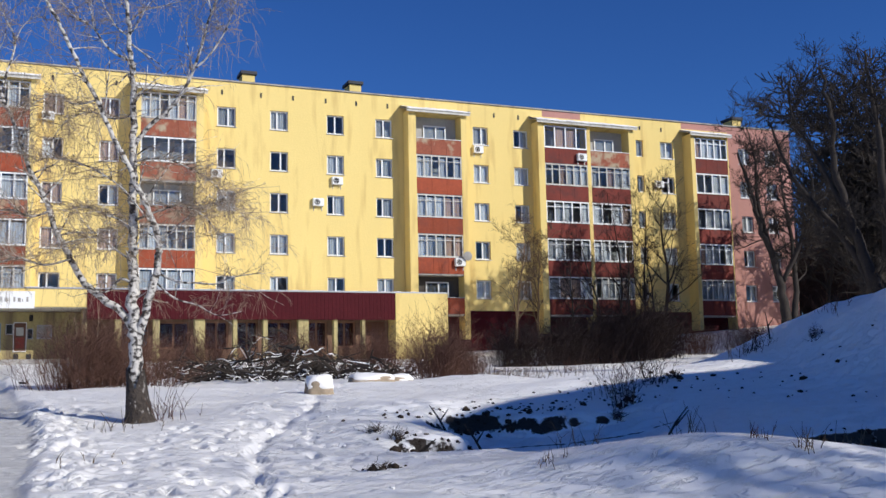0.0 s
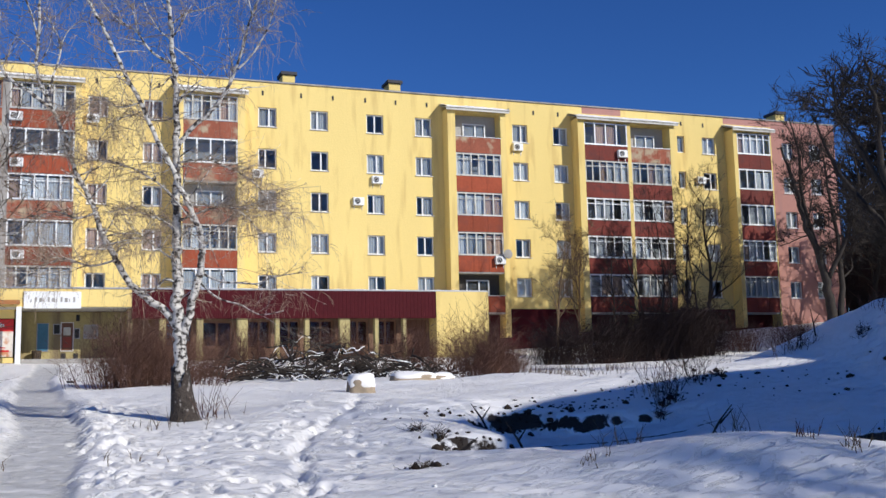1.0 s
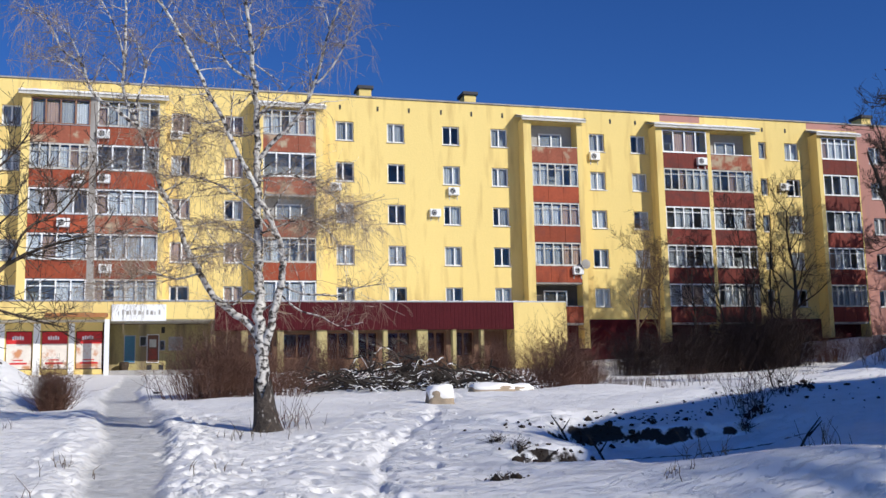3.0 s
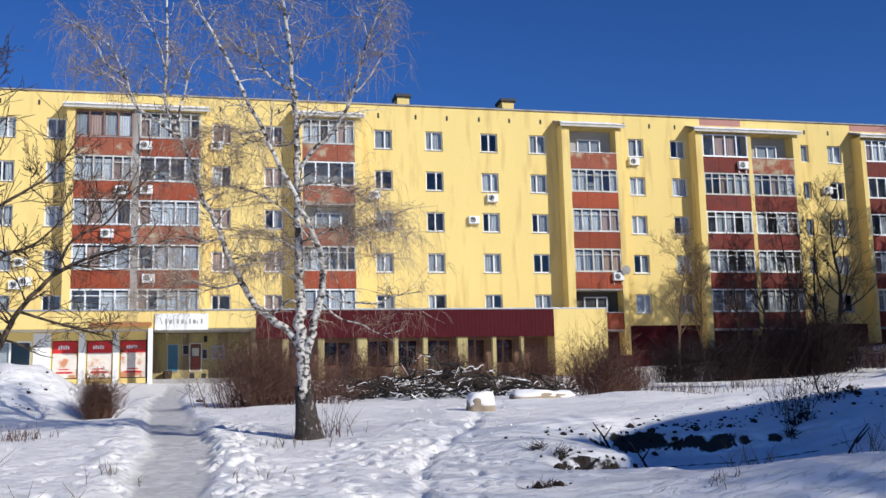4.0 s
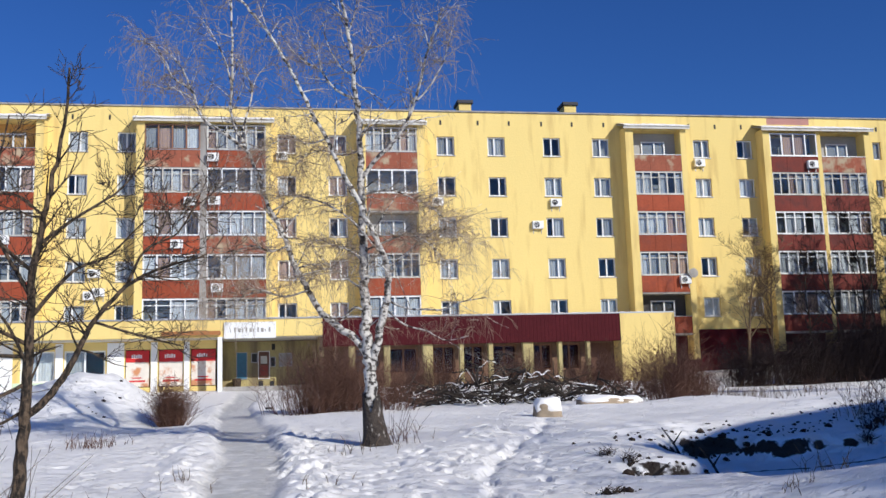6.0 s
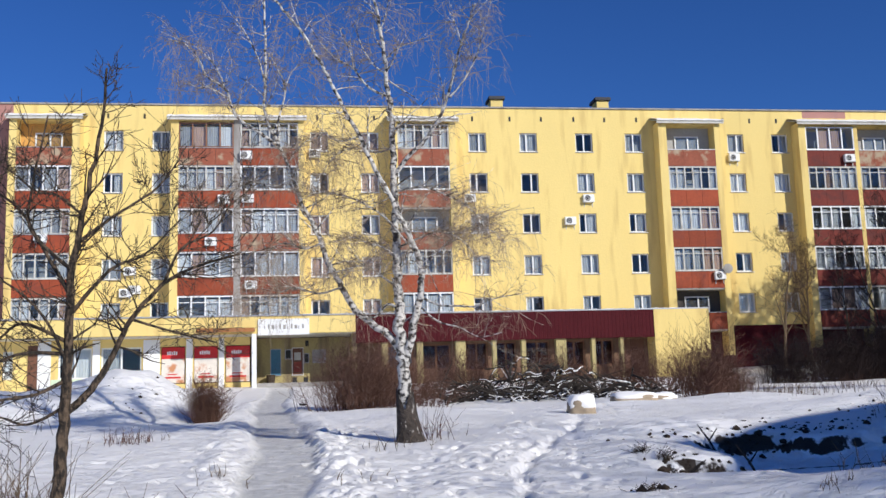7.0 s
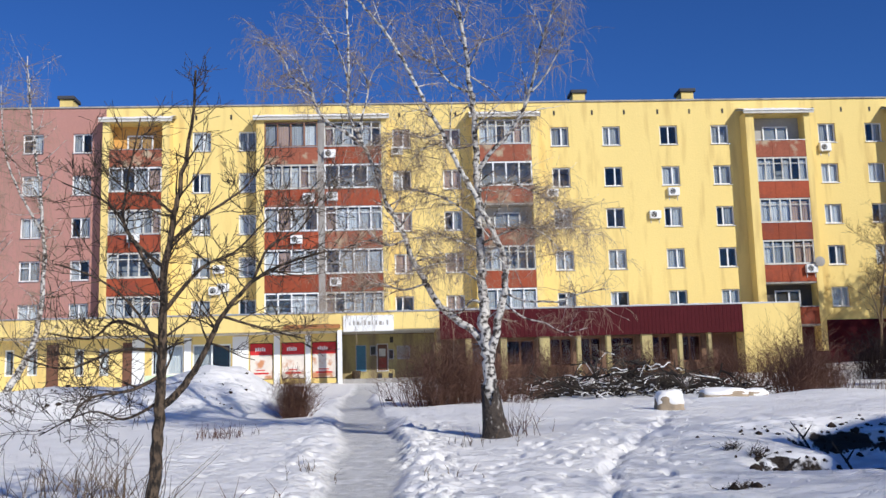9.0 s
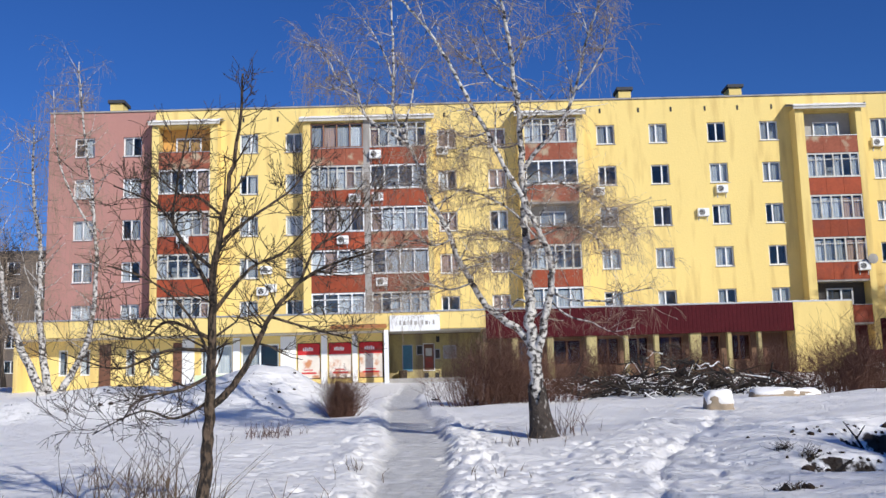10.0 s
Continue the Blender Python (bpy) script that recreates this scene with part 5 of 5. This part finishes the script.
# tall trees added beside the wood, out of view, to shade the house's lower storeys
tall = wild_tree("wood_tree", 53, 47, 17, 95, "tall dark bare tree of the wood", M_BARK, M_BARK, 4, 0.5, 0, 0.3, "trees of the wood", kids=4, fine=0.03)
for x, y in ((50.8, 49.3), (53.4, 52.2), (55.8, 50.2), (58.5, 53.5), (48.6, 46.2), (57, 45), (47.2, 45.0), (49.9, 47.6), (52.0, 50.4), (51.6, 47.4), (45.6, 43.6), (60.0, 51.0)):
    copy_thing(tall, pose(x, y, ground_at(x, y) - 0.2, 0, 0, x * 37))

# shrubs before the house and the shop
SHRUBS = [(1.2, 24.6, 1.2, 0.8, 1.75, 150, M_SHRUB, "wide brown leafless shrub beside the footpath"), (2.2, 26.0, 1.4, 0.8, 1.5, 120, M_SHRUB, "wide brown leafless shrub beside the footpath"),
          (-2.0, 19.9, 0.26, 0.22, 0.9, 130, M_SHRUB, "small round brown shrub beside the snow mound"),
          (5.5, 37, 1.9, 0.9, 1.75, 110, M_SHRUB, "low reddish shrub before the shop windows"), (9.0, 37, 1.9, 0.9, 1.75, 110, M_SHRUB, "low reddish shrub before the shop windows"),
          (12.0, 37, 1.9, 0.9, 1.75, 110, M_SHRUB, "low reddish shrub before the shop windows"), (15.0, 37, 1.9, 0.9, 1.75, 110, M_SHRUB, "low reddish shrub before the shop windows"),
          (9.0, 22.6, 0.7, 0.5, 1.65, 60, M_SHRUB, "tall spreading brown shrub beside the yellow wall"), (9.9, 23.6, 0.8, 0.5, 0.95, 110, M_SHRUB, "tall spreading brown shrub beside the yellow wall")]
SHRUBS += [(23.5, 47.5, 2.0, 1.0, 2.4, 150, M_SHRUB_DARK, "dense dark shrub before the maroon plinth"), (26.5, 48.5, 2.0, 1.0, 2.5, 150, M_SHRUB_DARK, "dense dark shrub before the maroon plinth"),
          (29.5, 49.5, 2.2, 1.2, 3.1, 230, M_SHRUB_DARK, "dense dark shrub before the maroon plinth"), (32.3, 50.5, 2.0, 1.2, 3.5, 230, M_SHRUB_DARK, "dense dark shrub before the maroon plinth"),
          (34.6, 51.5, 1.8, 1.2, 3.4, 200, M_SHRUB_DARK, "dense dark shrub before the maroon plinth"), (38.0, 52.0, 1.8, 0.9, 1.9, 70, M_SHRUB, "thin brown shrub before the maroon plinth"),
          (42.5, 53.0, 1.8, 0.9, 2.0, 60, M_SHRUB, "thin brown shrub before the maroon plinth")]
for i, (x, y, w, d, h, n, m, lab) in enumerate(SHRUBS):
    shrub("shrub", x, y, w, d, h, int(n * 2.6), 100 + i, lab, m, min(0.4 + 0.12 * h, 0.35 * h), thick=0.7 if y < 30 else 0.9)


TUFTS = [(3.58, 10.93, 0.2, 0.13), (3.70, 10.62, 0.16, 0.16), (3.86, 10.45, 0.16, 0.13), (2.90, 8.75, 0.2, 0.11), (7.64, 12.3, 0.2, 0.26), (7.92, 12.45, 0.2, 0.3), (7.45, 12.1, 0.2, 0.2), (12.1, 13.3, 0.3, 0.22), (9.4, 13.5, 0.2, 0.18)]
for i, (x, y, w, h) in enumerate(TUFTS):
    shrub("withered_tuft", x, y, w * 0.5, w * 0.35, h, 22, 160 + i, "withered dark brown tuft of leaves sticking out of the snow", M_SHRUB_DARK if i > 3 else M_BARK_GREY, 0.07, "withered tufts by the pit", 5, 1.0)
for i, (x, y, h) in enumerate(((8.2, 13.0, 0.5), (8.9, 13.3, 0.55), (11.4, 14.0, 0.4))):
    shrub("shrub", x, y, 0.3, 0.2, h, 16, 130 + i, "sprig of dark twigs on the snow bank", M_SHRUB_DARK, 0.25)


def weeds(name, x, y, w, h, stems, seed, label, material, lean=0.25):
    r = random.Random(seed)
    s = Shape()
    for _ in range(stems):
        bx, by = x + r.gauss(0, w * 0.4), y + r.gauss(0, w * 0.4)
        p = Vector((bx, by, ground_at(bx, by) - 0.03))
        d = Vector((r.gauss(0, lean), r.gauss(0, lean), 1)).normalized()
        L = h * r.uniform(0.4, 1.1)
        a = p + d * L * 0.5
        b = a + (d + Vector((r.gauss(0, 0.3), r.gauss(0, 0.3), -0.15))).normalized() * L * 0.5
        s.tube([p, a, b], [0.005, 0.0035, 0.0015], 3)
        for _ in range(r.randint(1, 3)):
            k = (d + Vector((r.gauss(0, 0.7), r.gauss(0, 0.7), 0.1))).normalized()
            q = p + (a - p) * r.uniform(0.4, 1)
            s.tube([q, q + k * L * 0.3], [0.003, 0.001], 3)
    return solo(name, s.mesh(name), material, label, "dry weeds", "dry weeds in the snow")


WEEDS = [(-2.6, 15.1, 0.5, 0.28, 60), (-2.0, 7.6, 0.5, 0.9, 40), (-2.6, 8.6, 0.6, 0.7, 34), (-1.3, 8.2, 0.5, 0.4, 16), (-3.3, 10.0, 0.6, 0.4, 26), (-3.2, 8.0, 0.5, 0.4, 26), (1.62, 13.9, 0.32, 0.55, 24), (1.0, 13.2, 0.5, 0.3, 14),
         (6.6, 9.2, 0.4, 0.45, 14)]
WEEDS += [(5.63, 6.96, 0.15, 0.18, 12), (5.83, 6.59, 0.12, 0.26, 12), (4.05, 7.7, 0.2, 0.14, 12), (8.0, 8.6, 0.3, 0.4, 10), (7.4, 7.8, 0.4, 0.35, 12), (5.0, 8.9, 0.4, 0.35, 12), (8.6, 13.8, 0.5, 0.5, 20), (7.8, 12.8, 0.4, 0.5, 18), (11.2, 14.2, 0.5, 0.4, 16), (9.0, 22.0, 1.2, 0.4, 30),
         (12.0, 25.0, 1.6, 0.5, 40), (14.5, 27.0, 1.6, 0.5, 40), (18.0, 32.0, 2.0, 0.7, 50), (-1.0, 11.0, 0.5, 0.25, 10), (0.6, 10.4, 0.5, 0.2, 8), (13.0, 13.8, 0.5, 0.5, 14), (9.9, 9.0, 0.4, 0.4, 12)]
r = random.Random(97)
WEEDS += [(r.uniform(9, 24), r.uniform(21, 40), r.uniform(0.5, 1.5), r.uniform(0.25, 0.6), r.randint(12, 34)) for _ in range(26)]
for i, (x, y, w, h, n) in enumerate(WEEDS):
    weeds("weeds", x, y, w, h, n, 200 + i, "dry brown weed stalks standing in the snow", M_GRASS if i % 3 else M_SHRUB)


# ---- brush pile, stones, clods ----
def rock(name, x, y, w, d, h, seed, label):
    r = random.Random(seed)
    g = ground_at(x, y)
    st = thing(name, (x, y, g), label, "stone", "stones in the snow")
    for nm, k, mt, lift in (("stone", 1.0, M_STONE, 0.0), ("snow_cap", 0.97, M_SNOWTOP, h * 0.5)):
        bm = bmesh.new()
        bmesh.ops.create_icosphere(bm, subdivisions=3, radius=1)
        for v in bm.verts:
            n = noise.noise(v.co * 1.4 + Vector((seed, 0, 0))) * 0.35
            c = v.co * (1 + n)
            v.co = Vector((x + max(min(c.x * 1.25, 0.95), -0.95) * w / 2 * k, y + c.y * d / 2 * k, g - 0.05 + lift + (c.z + 0.35) * h * (0.5 if lift else 0.8)))
        me = bpy.data.meshes.new(nm)
        bm.to_mesh(me)
        bm.free()
        me.polygons.foreach_set("use_smooth", [True] * len(me.polygons))
        attach(nm, me, mt, st)
    return st


rock("stone", 4.67, 17.4, 0.50, 0.45, 0.34, 5, "rough light stone block capped with snow")
rock("stone", 6.35, 19.6, 0.95, 0.5, 0.2, 6, "flat stone slab capped with snow")
rock("stone", 7.05, 19.9, 0.6, 0.4, 0.18, 7, "flat stone slab capped with snow")

r = random.Random(88)
pile = thing("brush_pile", (6.3, 28.2, 1.6), "heap of cut dark branches dusted with snow", "brush pile")
for n, mt, up, lab in ((190, M_BARK, 0.0, ""), (110, M_SNOWTOP, 0.03, "strip of snow lying on a branch")):
    for _ in range(n):
        s = Shape()
        x, y = 6.3 + r.gauss(0, 1.75), 27.8 + r.gauss(0, 0.8)
        z = ground_at(x, y) + 0.04 + abs(r.gauss(0, 0.42)) * max(0.25, 1 - abs(x - 6.3) / 4.2) + up
        a = r.uniform(0, 6.28)
        L = r.uniform(0.4, 1.5) * (0.55 if up else 1)
        d = Vector((math.cos(a), math.sin(a) * 0.5, r.gauss(0.03, 0.12 if up else 0.28))).normalized()
        p = Vector((x, y, z))
        bend = Vector((r.gauss(0, 0.12), r.gauss(0, 0.08), r.gauss(0, 0.12))) * L
        pts = smooth_path([p - d * L / 2, p - d * L * 0.15 + bend, p + d * L * 0.2 - bend * 0.6, p + d * L / 2], 6)
        q = (0.018 if up else 0.036) * r.uniform(0.4, 1.4)
        s.tube(pts, [q * (1 - 0.12 * i) for i in range(7)], 5)
        if not up:
            for i in (2, 4):
                k = (d + Vector((r.gauss(0, 0.7), r.gauss(0, 0.3), r.uniform(-0.2, 0.8)))).normalized()
                s.tube([pts[i], pts[i] + k * L * r.uniform(0.2, 0.45)], [q * 0.6, q * 0.2], 4)
        attach("branch", s.mesh("branch"), mt, pile, label=lab)

s = Shape()
r = random.Random(91)
spots = [(5.7, 12.35, 1.5, 0.16, 80), (4.3, 10.5, 0.6, 0.15, 50), (7.9, 13.0, 1.4, 0.5, 46), (8.6, 8.95, 0.8, 0.12, 40), (4.0, 10.45, 0.35, 0.10, 46), (2.95, 8.8, 0.16, 0.06, 14), (9.2, 13.4, 0.9, 0.4, 30), (6.4, 12.7, 1.2, 0.25, 30), (10.5, 12.6, 1.4, 0.7, 26), (11.0, 10.2, 1.3, 1.0, 18), (-4.0, 20.8, 1.0, 0.6, 26), (-7.0, 20.6, 1.6, 0.6, 26)]
bm = bmesh.new()
bmesh.ops.create_icosphere(bm, subdivisions=1, radius=1)
ico_v, ico_f = [v.co.copy() for v in bm.verts], [tuple(v.index for v in f.verts) for f in bm.faces]
bm.free()
for cx, cy, sx, sy, n in spots:
    for _ in range(n):
        x, y = r.gauss(cx, sx * 0.55), r.gauss(cy, sy * 0.7)
        c = Vector((x, y, ground_at(x, y)))
        q = r.uniform(0.010, 0.028) if r.random() < 0.85 else r.uniform(0.03, 0.06)
        st = Vector((r.uniform(0.8, 1.5), r.uniform(0.7, 1.3), r.uniform(0.7, 1.2)))
        k = len(s.v)
        for u in ico_v:
            g = q * (1 + 0.8 * noise.noise(u * 1.7 + c * 9))
            s.v.append((c.x + u.x * g * st.x, c.y + u.y * g * st.y, c.z + u.z * g * st.z))
        s.f += [tuple(k + i for i in t) for t in ico_f]
solo("earth_clods", s.mesh("earth_clods", True), M_EARTH, "dark clods of frozen earth lying in the snow", "earth clods", kind="stuff")
for i, (x, y, a, L) in enumerate(((5.0, 12.2, 2.2, 0.5), (6.5, 9.6, 0.7, 0.55), (4.8, 10.6, 2.2, 0.5), (8.9, 13.6, 1.8, 0.4), (3.7, 10.2, 0.6, 0.4), (11.9, 14.2, 1.65, 0.5))):
    st = Shape()
    p = Vector((x, y, ground_at(x, y) - 0.03))
    d = Vector((math.cos(a) * 0.8, 0.1, abs(math.sin(a)))).normalized()
    st.tube([p, p + d * L * 0.5 + Vector((0, 0, 0.03)), p + d * L], [0.016, 0.013, 0.006], 6)
    st.tube([p + d * L * 0.5, p + d * L * 0.6 + Vector((0.15, 0, 0.12))], [0.014, 0.005], 5)
    solo("stick", st.mesh("stick"), M_BARK, "dark dead stick standing out of the snow", "stick", "sticks in the snow")

# crumbs of broken snow crust beside the path, the tracks and the pit
s = Shape()
r = random.Random(93)
for cx, cy, sx, sy, n in ((3.6, 11.2, 0.7, 0.9, 120), (2.6, 11.0, 1.0, 2.5, 130), (5.5, 13.2, 1.6, 0.6, 80), (3.0, 17.0, 2.0, 2.0, 90), (6.0, 21.0, 2.2, 1.4, 60), (-4.4, 26.6, 1.4, 1.0, 50), (6.8, 8.2, 1.2, 0.8, 50)):
    for _ in range(n // 4):
        x, y = r.gauss(cx, sx), r.gauss(cy, sy)
        c = Vector((x, y, ground_at(x, y)))
        q = r.uniform(0.008, 0.022) * (1 + 0.04 * max(y - 12, 0))
        st = Vector((r.uniform(0.8, 1.7), r.uniform(0.7, 1.3), r.uniform(0.4, 0.8)))
        k = len(s.v)
        for u in ico_v:
            g = q * (1 + 0.8 * noise.noise(u * 1.7 + c * 9))
            s.v.append((c.x + u.x * g * st.x, c.y + u.y * g * st.y, c.z + u.z * g * st.z))
        s.f += [tuple(k + i for i in t) for t in ico_f]
solo("snow_crumbs", s.mesh("snow_crumbs", True), M_SNOWTOP, "small crumbs of broken snow crust on the ground", "snow crumbs", kind="stuff")
